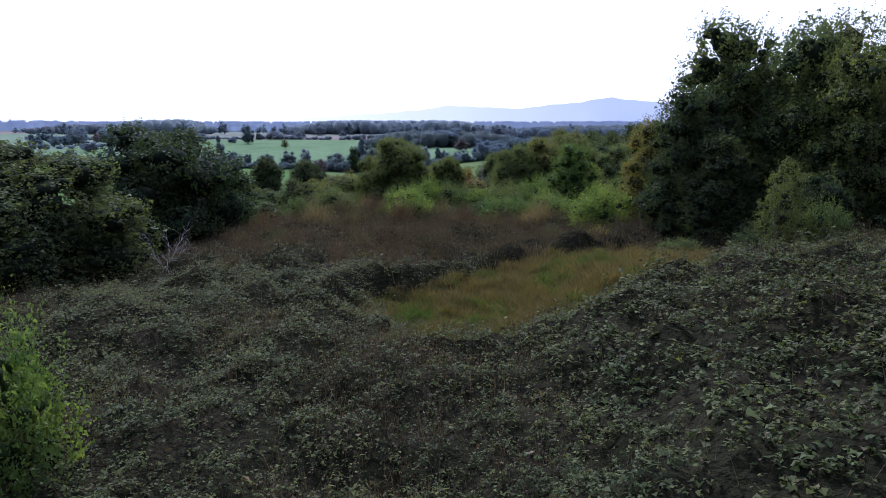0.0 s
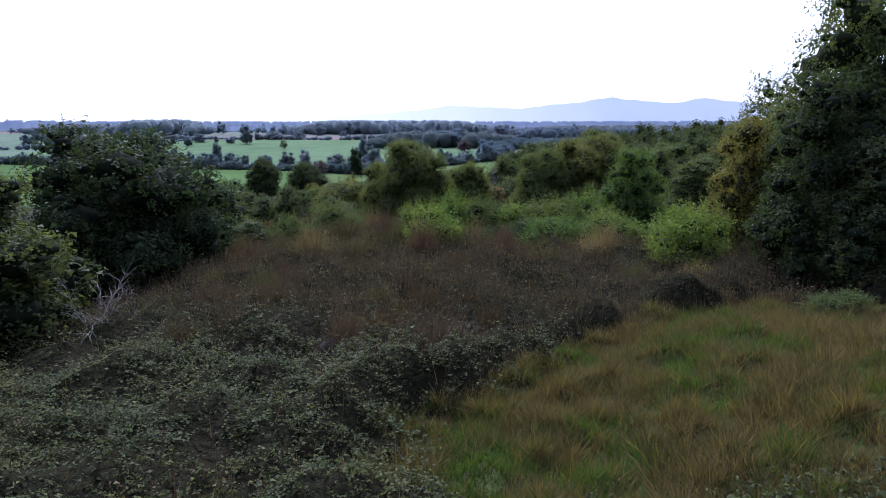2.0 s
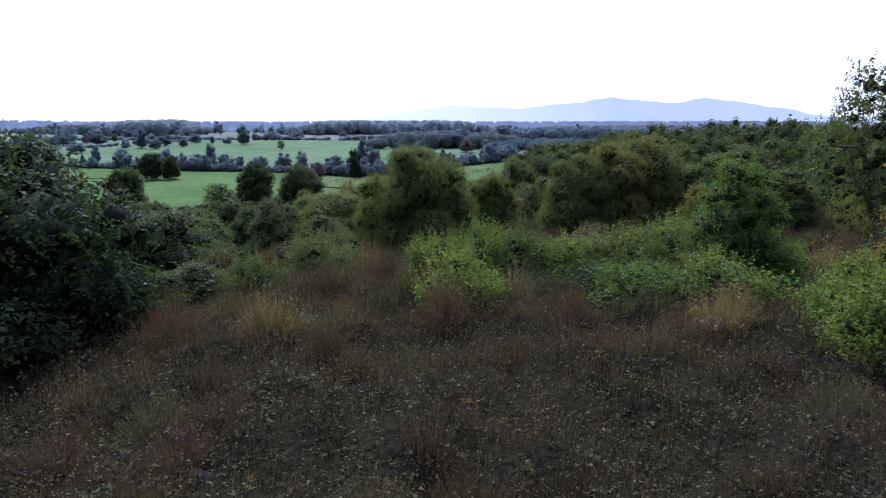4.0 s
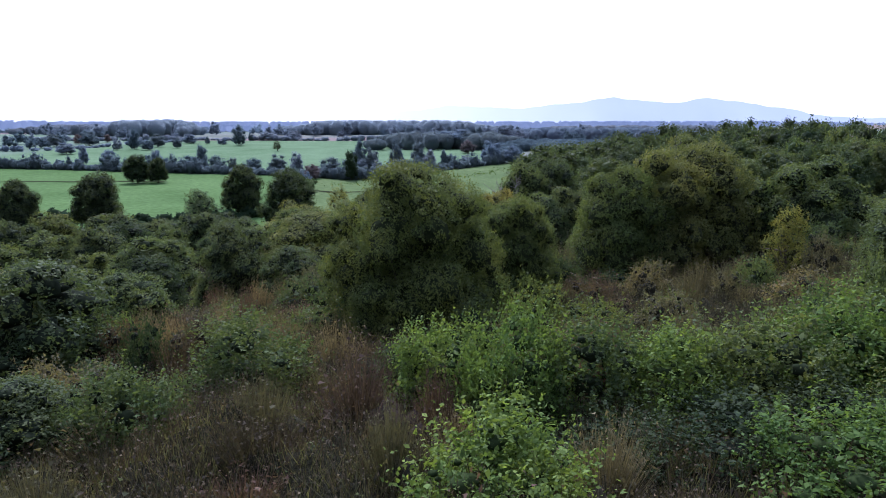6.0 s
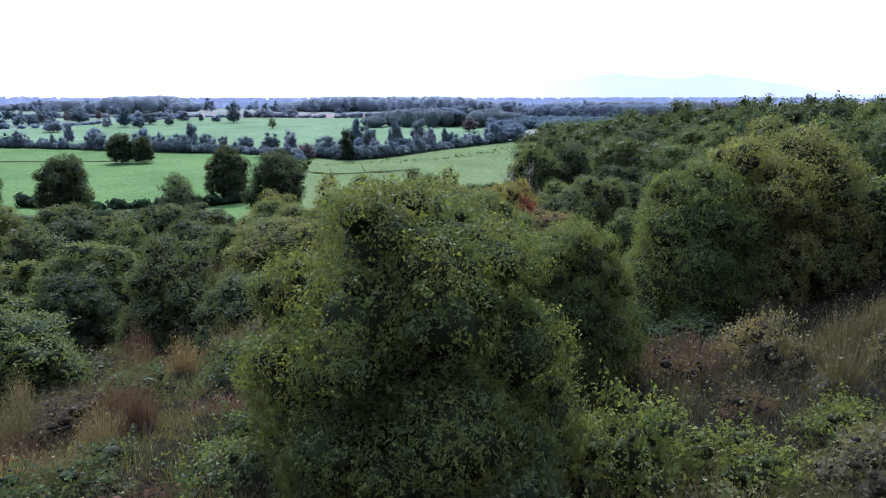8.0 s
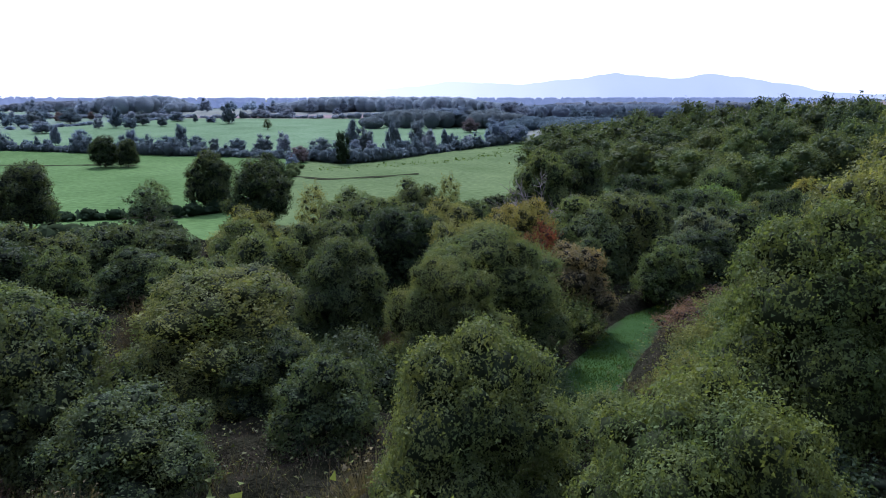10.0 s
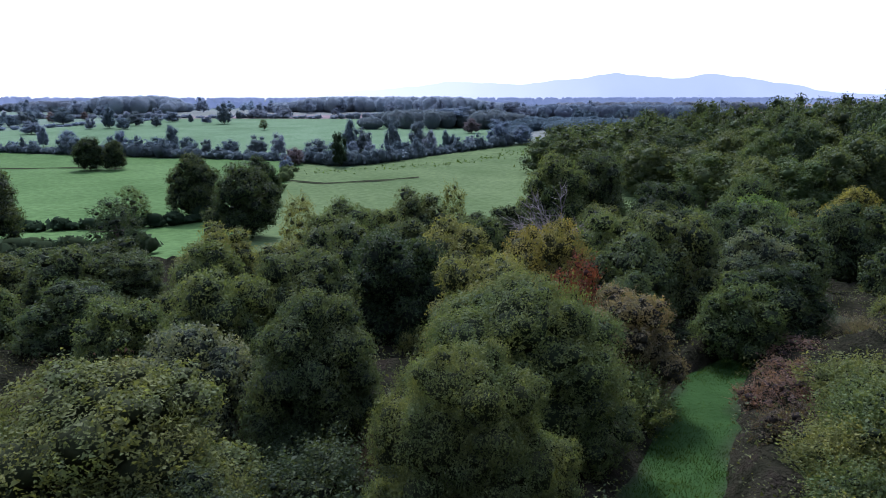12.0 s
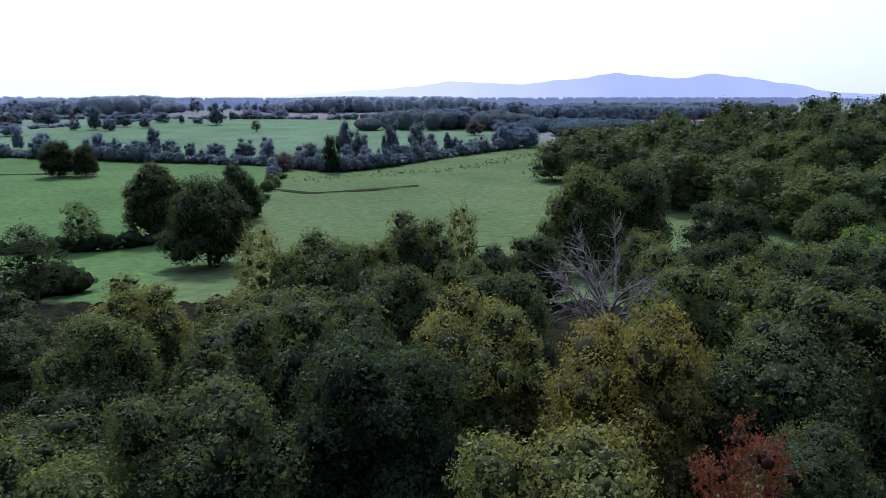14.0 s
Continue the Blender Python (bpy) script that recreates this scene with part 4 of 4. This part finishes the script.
for k in range(380):
    y = rng.uniform(56, 132)
    x = rng.uniform(-1, 1) * (12 + 0.5 * (y - 45))
    w = rng.uniform(2.6, 5.0)
    if (y > 88 and abs(x - path_x(y)) < 2.0 + w / 2) or any(math.hypot(x - a, y - b) < 0.26 * (w + c) for a, b, c in STANDING):
        continue
    dry = k % 3 == 0 if y > 88 else k % 6 > 0
    plant(DRY if dry else SCRUB, x, y, float(ground_z(x, y)) + rng.uniform(1.3, 2.6) * (1.4 if y < 90 else 1.0), w, rng.choice((RUSSET, STRAW, HAY, HAY, HAY)) if dry else rng.choice((MID, OLIVE, WOOD, DARK)), rng.randrange(9999),
          "low feathery dry bush on the scrub slope" if dry else "low tangled bush on the scrub slope", "low bushes on the slope")

# ---- feathery dry growth on the brow ----
rng = random.Random(29)
for k in range(150):
    y = rng.uniform(47, 82)
    x = -4 + rng.uniform(-1, 1) * (9 + 0.55 * (y - 45))
    w = rng.uniform(2.6, 4.6)
    if any(math.hypot(x - a, y - b) < 0.3 * c + 0.1 * w for a, b, c in STANDING if c > 3.0):
        continue
    leafy = y > 60 and rng.random() < 0.55
    plant(SCRUB if leafy else DRY, x, y, float(ground_z(x, y)) + rng.uniform(1.9, 3.4), w, rng.choice((HAY, HAY, MOSS, WOOD, BROWN)) if leafy else rng.choice((RUSSET, BROWN, HAY, HAY, HAY, STRAW)), rng.randrange(9999),
          "olive-brown leafy shrub on the brow of the slope" if leafy else "feathery dry shrub on the brow of the slope", "shrubs on the brow")

# ---- mounds of dead growth beyond the brambles ----
for k in range(90):
    y = rng.uniform(31, 50)
    x = rng.uniform(-13, 9)
    w = rng.uniform(2.2, 4.2)
    if clearing(x, y) > -0.45 or any(math.hypot(x - a, y - b) < 0.3 * c + 0.12 * w for a, b, c in STANDING if c > 2.5):
        continue
    plant(DRY, x, y, float(ground_z(x, y)) + rng.uniform(1.2, 2.2), w, rng.choice((MAUVE, MAUVE, BROWN, BROWN, HAY)), rng.randrange(9999), "rounded mound of dead brown stems beyond the brambles", "mounds of dead stems")

# ---- the wood on the rise ----
rng = random.Random(5)
behind = [], []
for row in range(9):
    for k in range(22):
        y = 222 + row * 15 + rng.uniform(-5, 5)
        x = 20 + k * 9.0 + rng.uniform(-3.0, 3.0)
        edge = np.interp(y, (205, 240, 310, 420), (70, 50, 27, 38))
        if x < edge or x > 30 + 0.5 * y or (row > 2 and k % 2 and x > 70):
            continue
        w = rng.uniform(14, 19)
        tall = rng.uniform(13.5, 17.0) * (0.86 + 0.14 * float(smooth((x - edge) / 40)) + 0.24 * float(smooth((x - 70) / 70)))
        if row > 3:
            behind[rng.randrange(2)].append((x, y, tall, w, rng.uniform(0, 6.28)))
            continue
        plant(WOODLAND, x, y, float(ground_z(x, y)) + tall, w, rng.choice((DARK, WOOD, WOOD, MID, MID)), rng.randrange(9999), "rounded green woodland tree on the rise", "woodland trees on the rise")
for places, tint in zip(behind, (WOOD, DARK)):
    grove(CANOPY, places, tint, "dense green canopy of the wood behind its edge")


# ---- hedges ----
def hedge(points, height, width, tint, seed, label, every=1.6, gap=0.0):
    """A hedge along points: leafy clumps of uneven height."""
    rng = np.random.default_rng(seed)
    pts = np.array(points, float)
    seg = np.hypot(*np.diff(pts, axis=0).T)
    at = np.concatenate([[0], np.cumsum(seg)])
    s = np.arange(0, at[-1], every)
    s = s[rng.uniform(size=len(s)) > gap]
    x = np.interp(s, at, pts[:, 0]) + rng.normal(0, width * 0.15, len(s))
    y = np.interp(s, at, pts[:, 1]) + rng.normal(0, width * 0.15, len(s))
    h = height * rng.uniform(0.55, 1.25, len(s)) * (1 + 0.3 * np.sin(s / 17.0 + seed))
    g = ground_z(x, y)
    chunks = []
    for a, b, c, d in zip(x, y, g, h):
        r = np.array([width * 0.5, width * 0.5, d * 0.55])
        q = np.array([a, b, c + d * 0.45])
        chunks.append((q + BALL_V * r * 0.85, BALL_F, 1))
        dd = unit(rng.normal(size=(26, 3)))
        chunks.append(leaves(rng, q + dd * r, dd + 0.4 * rng.normal(size=dd.shape), 0.22 * width))
    ob = tagged(new("hedge", mesh("hedge", chunks, (FAR_LEAF, FAR_LEAF))), label, "hedge", kind="stuff")
    ob.color = (*tint, 1)


hedge([(x, float(hedge_y(x))) for x in range(-330, 40, 12)], 4.0, 5.0, HAZE_BLUE, 21, "overgrown dark green field hedge", 1.6)
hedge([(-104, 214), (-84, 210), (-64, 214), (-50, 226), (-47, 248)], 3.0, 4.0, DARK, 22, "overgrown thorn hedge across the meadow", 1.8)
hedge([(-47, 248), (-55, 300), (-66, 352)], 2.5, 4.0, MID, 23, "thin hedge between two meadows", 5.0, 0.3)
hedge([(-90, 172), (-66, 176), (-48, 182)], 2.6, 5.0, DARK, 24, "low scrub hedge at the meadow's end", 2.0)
hedge([(-420, 700), (-240, 712), (-60, 700), (40, 640)], 4.0, 8.0, HAZE_GREY, 25, "distant field hedge", 5.0, 0.15)
hedge([(-430, 520), (-300, 545), (-262, 640), (-250, 705)], 3.0, 6.0, HAZE_GREY, 26, "distant field hedge", 5.0, 0.3)

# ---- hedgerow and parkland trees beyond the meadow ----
plant(FAR, -319, 599, -3.6, 14.4, HAZE_BLUE, 200, "dark parkland tree among pale fields", "trees beyond the meadow")
plant(FAR, -301, 620, -1.6, 18.9, HAZE_BLUE, 201, "dark rounded parkland tree among pale fields", "trees beyond the meadow")
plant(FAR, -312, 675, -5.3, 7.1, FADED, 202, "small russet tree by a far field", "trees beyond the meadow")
plant(FAR, -240, 568, 0.7, 11.2, HAZE_BLUE, 203, "tall dark parkland tree", "trees beyond the meadow")
plant(FAR, -248, 557, -7.1, 7.9, HAZE_GREY, 204, "pale grey-green parkland tree", "trees beyond the meadow")
plant(FAR, -225, 557, -7.1, 11.7, HAZE_BLUE, 205, "low dark parkland tree", "trees beyond the meadow")
plant(FAR, -235, 599, -3.2, 13.6, HAZE_BLUE, 206, "dark rounded parkland tree", "trees beyond the meadow")
plant(FAR, -214, 586, -6.1, 8.4, HAZE_BLUE, 207, "small dark parkland tree", "trees beyond the meadow")
plant(FAR, -227, 650, -4.7, 16.3, HAZE_GREY, 208, "hazy parkland tree by the wood", "trees beyond the meadow")
plant(FAR, -175, 620, 3.1, 13.3, HAZE_BLUE, 209, "tall dark tree by the far field", "trees beyond the meadow")
plant(FAR, -209, 642, -6.7, 5.8, HAZE_BLUE, 210, "small tree on the far field's edge", "trees beyond the meadow")
plant(FAR, -188, 702, -4.9, 6.9, HAZE_BLUE, 211, "small tree on the far field's edge", "trees beyond the meadow")
plant(FAR, -342, 620, -7.0, 11.1, HAZE_BLUE, 212, "dark parkland tree far off", "trees beyond the meadow")
plant(FAR, -261, 510, -7.6, 14.3, HAZE_GREY, 213, "grey half-bare parkland tree", "trees beyond the meadow")
plant(FAR, -203, 421, -6.2, 4.8, HAZE_GREY, 214, "thin grey half-bare tree by the hedge", "trees beyond the meadow")
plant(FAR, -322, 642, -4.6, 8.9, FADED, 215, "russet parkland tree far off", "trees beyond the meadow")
plant(FAR, -194, 635, -8.2, 11.0, HAZE_GREY, 216, "hazy tree on the far field's edge", "trees beyond the meadow")
plant(FAR, -174, 712, -3.7, 22.6, HAZE_GREY, 217, "hazy trees on the far field's edge", "trees beyond the meadow")
plant(FAR, -148, 712, -2.5, 15.1, HAZE_GREY, 218, "hazy tree on the far field's edge", "trees beyond the meadow")
plant(FAR, -129, 380, -9.7, 10.4, HAZE_BLUE, 219, "dark rounded hedgerow tree", "trees beyond the meadow")
plant(FAR, -125, 386, -4.8, 7.0, HAZE_BLUE, 220, "tall hedgerow tree with an open crown", "trees beyond the meadow")
plant(FAR, -116, 380, -9.7, 9.5, HAZE_BLUE, 221, "dark rounded hedgerow tree", "trees beyond the meadow")
plant(FAR, -109, 383, -11.1, 6.0, HAZE_BLUE, 222, "dark hedgerow tree beyond the meadow", "trees beyond the meadow")
plant(FAR, -97, 379, -10.8, 10.6, HAZE_BLUE, 223, "broad low hedgerow tree", "trees beyond the meadow")
plant(FAR, -85, 379, -9.1, 10.8, HAZE_BLUE, 224, "broad dark hedgerow tree", "trees beyond the meadow")
plant(FAR, -74, 370, -7.5, 7.5, HAZE_GREY, 225, "open half-bare hedgerow tree", "trees beyond the meadow")
plant(FAR, -149, 388, -7.3, 7.3, HAZE_GREY, 226, "hedgerow tree with thin crown", "trees beyond the meadow")
plant(FAR, -175, 393, -7.5, 11.4, HAZE_GREY, 227, "pale grey broad hedgerow tree", "trees beyond the meadow")
plant(FAR, -143, 386, -11.2, 6.0, HAZE_BLUE, 228, "low hedgerow tree beyond the meadow", "trees beyond the meadow")
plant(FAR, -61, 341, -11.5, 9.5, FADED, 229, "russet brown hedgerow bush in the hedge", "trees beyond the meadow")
plant(FAR, -60, 321, -13.2, 5.7, HAZE_GREY, 230, "grey hedgerow bush by the meadow", "trees beyond the meadow")
plant(FAR, -203, 398, -12.7, 5.0, HAZE_GREY, 231, "small grey hedgerow tree", "trees beyond the meadow")
plant(FAR, -193, 396, -12.5, 5.0, HAZE_GREY, 232, "small grey hedgerow tree", "trees beyond the meadow")
plant(FAR, -45, 381, -2.1, 7.4, HAZE_BLUE, 233, "tall dark hedgerow tree behind an oak", "trees beyond the meadow")
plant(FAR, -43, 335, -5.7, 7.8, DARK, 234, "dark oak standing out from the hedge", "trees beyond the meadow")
plant(FAR, -39, 381, -6.3, 10.0, HAZE_BLUE, 235, "dark rounded hedgerow tree", "trees beyond the meadow")
plant(FAR, -35, 365, -10.7, 5.6, HAZE_GREY, 236, "pale rounded hedgerow tree", "trees beyond the meadow")
plant(FAR, -27, 388, -1.4, 7.8, HAZE_BLUE, 237, "tall dark hedgerow tree with a two-part crown", "trees beyond the meadow")
plant(FAR, -16, 396, -3.4, 10.0, HAZE_BLUE, 238, "large hedgerow tree with an open crown", "trees beyond the meadow")
plant(FAR, -10, 386, -7.1, 8.4, HAZE_GREY, 239, "grey-green rounded hedgerow tree", "trees beyond the meadow")
plant(FAR, -3, 409, -8.3, 5.5, HAZE_BLUE, 240, "small upright hedgerow tree", "trees beyond the meadow")
plant(FAR, 0, 412, -10.3, 6.6, HAZE_BLUE, 241, "low hedgerow tree at the bend", "trees beyond the meadow")
plant(FAR, 9, 421, -11.4, 8.3, HAZE_GREY, 242, "low hedgerow tree at the field corner", "trees beyond the meadow")
plant(FAR, 24, 430, -3.9, 13.8, HAZE_GREY, 243, "grey half-bare trees at the field corner", "trees beyond the meadow")
plant(FAR, -22, 374, -11.1, 13.7, HAZE_BLUE, 244, "low broad hedgerow thicket", "trees beyond the meadow")
plant(FAR, -42, 367, -10.7, 7.0, HAZE_GREY, 245, "low pale hedgerow tree", "trees beyond the meadow")
plant(FAR, -56, 359, -9.6, 13.0, HAZE_BLUE, 246, "broad low hedgerow thicket", "trees beyond the meadow")
plant(FAR, -63, 351, -12.7, 7.5, HAZE_GREY, 247, "grey hedgerow bush at the meadow edge", "trees beyond the meadow")
plant(FAR, 36, 431, -6.7, 12.5, HAZE_GREY, 248, "grey-green trees beside the wood", "trees beyond the meadow")
plant(FAR, 7, 586, 0.5, 36.2, HAZE_GREY, 249, "pale green far wood edge tree", "trees beyond the meadow")
plant(FAR, 27, 620, 2.1, 11.1, HAZE_BLUE, 250, "dark tall tree by the far wood", "trees beyond the meadow")
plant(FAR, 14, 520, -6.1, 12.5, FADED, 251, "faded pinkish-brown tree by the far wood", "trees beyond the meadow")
plant(FAR, 55, 675, 3.3, 30.7, HAZE_GREY, 252, "hazy broad tree by the far wood", "trees beyond the meadow")
plant(FAR, 59, 598, -7.2, 10.3, HAZE_BLUE, 253, "small dark far tree", "trees beyond the meadow")
plant(FAR, -11, 606, -5.8, 16.7, HAZE_GREY, 254, "hazy tree by the far wood", "trees beyond the meadow")
plant(FAR, -20, 642, -3.5, 20.1, HAZE_BLUE, 255, "dark tree by the far wood", "trees beyond the meadow")


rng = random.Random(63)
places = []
for k in range(70):
    x = rng.uniform(-240, 48)
    h = rng.uniform(3.5, 9.0)
    places.append((x, float(hedge_y(x)) + rng.uniform(-2, 4), h, h * rng.uniform(0.7, 1.2), rng.uniform(0, 6.28)))
grove(FAINT, places, HAZE_BLUE, "uneven young trees and bushes grown up in the hedge")
rng = random.Random(61)
spots = {"near": [], "middle": [], "back": []}
for k in range(240):
    y = rng.uniform(540, 1060)
    x = rng.uniform(-0.62, 0.36) * y
    if (-310 < x < 45 and y < 715) or (x > 20 and y < 640):
        continue
    w = rng.uniform(8, 17)
    spots["near" if y < 680 else "middle" if y < 860 else "back"].append((x, y, w * rng.uniform(0.6, 0.95), w, rng.uniform(0, 6.28)))
grove(FAINT, spots["near"], HAZE_BLUE, "scattered rounded parkland trees beyond the meadows")
grove(FAINT, spots["middle"], HAZE_GREY, "hazy scattered trees and hedges far off")
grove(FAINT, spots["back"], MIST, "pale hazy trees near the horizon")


def far_wood(x0, x1, y0, y1, top, n, seed, label, tint=DARK, mats=(FAR_LEAF, FAR_LEAF)):
    """A wood far off: crowns too many and too small to tell apart, in one mesh."""
    rng = np.random.default_rng(seed)
    x, y = rng.uniform(x0, x1, n), rng.uniform(y0, y1, n)
    chunks = []
    for a, b in zip(x, y):
        c = float(ground_z(a, b))
        e = min((a - x0), (x1 - a)) / (x1 - x0)
        h = (top - c) * (0.62 + 0.38 * float(smooth(e * 5))) * rng.uniform(0.85, 1.05)
        r = np.array([rng.uniform(6, 9)] * 2 + [h * 0.55])
        q = np.array([a, b, c + h * 0.45])
        near = y0 < 1000
        chunks.append((q + (BALL_V if near else SMALL_V) * r * 0.93, BALL_F if near else SMALL_F, 1))
        d = unit(rng.normal(size=(220 if near else 24, 3)))
        d[:, 2] = np.abs(d[:, 2])
        chunks.append(leaves(rng, q + d * r, d + 0.3 * rng.normal(size=d.shape), 1.1 if near else 1.9))
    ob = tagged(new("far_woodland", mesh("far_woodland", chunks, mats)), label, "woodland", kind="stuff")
    ob.color = (*tint, 1)


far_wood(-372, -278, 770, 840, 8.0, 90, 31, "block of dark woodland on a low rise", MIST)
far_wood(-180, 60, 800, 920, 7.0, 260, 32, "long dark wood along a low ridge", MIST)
far_wood(-60, 60, 560, 640, -2.0, 90, 33, "hazy wood beyond the meadows", HAZE_BLUE)
far_wood(32, 120, 455, 560, -6.0, 60, 43, "grey-green hazy wood behind the meadow corner", HAZE_BLUE)
far_wood(-520, -380, 860, 960, 2.0, 70, 40, "hazy wood beyond the parkland", HAZE_GREY)
far_wood(60, 260, 700, 780, 0.0, 110, 41, "hazy wood beyond the meadows", HAZE_GREY)
far_wood(100, 420, 880, 960, 1.0, 130, 42, "hazy wood beyond the meadows", HAZE_GREY)
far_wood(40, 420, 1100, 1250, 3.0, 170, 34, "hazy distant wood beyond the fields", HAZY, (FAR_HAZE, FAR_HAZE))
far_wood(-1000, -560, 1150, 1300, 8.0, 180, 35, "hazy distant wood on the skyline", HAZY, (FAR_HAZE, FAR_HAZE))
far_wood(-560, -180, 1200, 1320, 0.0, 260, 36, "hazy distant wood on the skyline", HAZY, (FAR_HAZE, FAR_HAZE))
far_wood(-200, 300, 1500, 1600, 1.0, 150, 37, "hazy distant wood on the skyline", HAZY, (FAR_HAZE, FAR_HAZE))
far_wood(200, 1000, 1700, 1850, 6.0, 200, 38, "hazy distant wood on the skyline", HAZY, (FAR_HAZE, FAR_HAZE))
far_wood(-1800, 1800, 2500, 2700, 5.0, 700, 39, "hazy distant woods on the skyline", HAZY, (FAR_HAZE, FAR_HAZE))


# ---- bare trees ----
def bare_tree(x, y, height, spread, seed, label, mat, limbs=9, name="dead_tree", thick=0.03):
    """A leafless tree: a trunk with forked limbs, each limb with its twigs."""
    rng = np.random.default_rng(seed)
    g = float(ground_z(x, y))
    tree = tagged(new(name), label, "dead tree")
    tree.matrix_basis = pose(x, y, g)
    pts = limb_points(rng, (0, 0, -0.3), (0.1, 0, 1), height * 0.45, 0.1)
    r = thick * height
    ob = new("trunk", mesh("trunk", [limb(pts, np.linspace(r, r * 0.6, len(pts)), 8)], [mat]))
    ob.parent = tree
    for i in range(limbs):
        a = i * 2.4 + rng.uniform(-0.4, 0.4)
        q = limb_points(rng, pts[2 + i % 4], (math.cos(a) * spread, math.sin(a) * spread, height * rng.uniform(0.35, 0.9)), height * rng.uniform(0.45, 0.65), 0.16, 6)
        chunks = [limb(q, np.linspace(r * 0.5, r * 0.09, len(q)), 5)]
        for j in range(2, 7):
            for _ in range(5):
                d = (q[j] - q[j - 1]) / np.linalg.norm(q[j] - q[j - 1]) + rng.normal(0, 0.6, 3)
                tw = limb_points(rng, q[j], d, height * rng.uniform(0.1, 0.22), 0.2, 3)
                chunks.append(limb(tw, np.linspace(r * 0.16, r * 0.06, len(tw)), 3))
        ob = new("limb", mesh("limb", chunks, [mat]))
        ob.parent = tree


bare_tree(8.0, 151.5, 11.5, 8.0, 41, "bare grey dead tree with tangled spreading branches", DEADWOOD, 20, thick=0.02)
bare_tree(-15.0, 36.5, 4.0, 2.6, 42, "small bare whitish dead bush in the brambles", PALEWOOD, 7, thick=0.016)


# ---- the ditch and rushes in the meadow ----
DITCH, t, b = material("wet_ditch")
c = ramp(t, noise_at(t, 2.0, 6.0), (0.3, (0.012, 0.014, 0.010)), (0.7, (0.04, 0.045, 0.025)))
t.links.new(c, b.inputs["Base Color"])
b.inputs["Roughness"].default_value = 1.0
b.inputs["Specular IOR Level"].default_value = 0.0


def ditch(points, width, label):
    """A narrow dark cut in the grass, with banks."""
    pts = np.array(points, float)
    at = np.concatenate([[0], np.cumsum(np.hypot(*np.diff(pts, axis=0).T))])
    s = np.arange(0, at[-1], 1.5)
    x, y = np.interp(s, at, pts[:, 0]), np.interp(s, at, pts[:, 1]) + 1.2 * np.sin(s / 6.0)
    half = width * (0.5 + 0.25 * np.sin(s / 3.1))
    g = ground_z(x, y)
    v = np.concatenate([np.stack([x, y - half, g + 0.16], 1), np.stack([x, y, g + 0.13], 1), np.stack([x, y + half, g + 0.34], 1)])
    n = len(s)
    i = np.arange(n - 1)
    f = np.concatenate([np.stack([i, i + 1, i + n + 1, i + n], 1), np.stack([i + n, i + n + 1, i + 2 * n + 1, i + 2 * n], 1)])
    tagged(new("ditch", mesh("ditch", [(v, f, 0)], [DITCH])), label, "ditch", kind="structure")


ditch([(-66, 296), (-40, 284), (-22, 290), (-12, 300)], 1.6, "narrow winding wet ditch across the meadow")
ditch([(-260, 330), (-190, 326), (-120, 328)], 1.3, "narrow dark ditch across the sheep meadow")
rng = np.random.default_rng(77)
at = rng.uniform(0, 1, 420)
x = np.interp(at, (0, 0.4, 1), (-50, 0, 34)) + rng.normal(0, 2.5, 420)
y = np.interp(at, (0, 0.4, 1), (312, 345, 400)) + rng.normal(0, 5, 420)
p = np.stack([x, y, ground_z(x, y) + 0.3], 1)
tagged(new("rushes", mesh("rushes", [leaves(rng, p, rng.normal(size=p.shape), 0.55)], [GRASS])), "scattered dark rush tufts in the wet meadow", "rushes", kind="stuff")
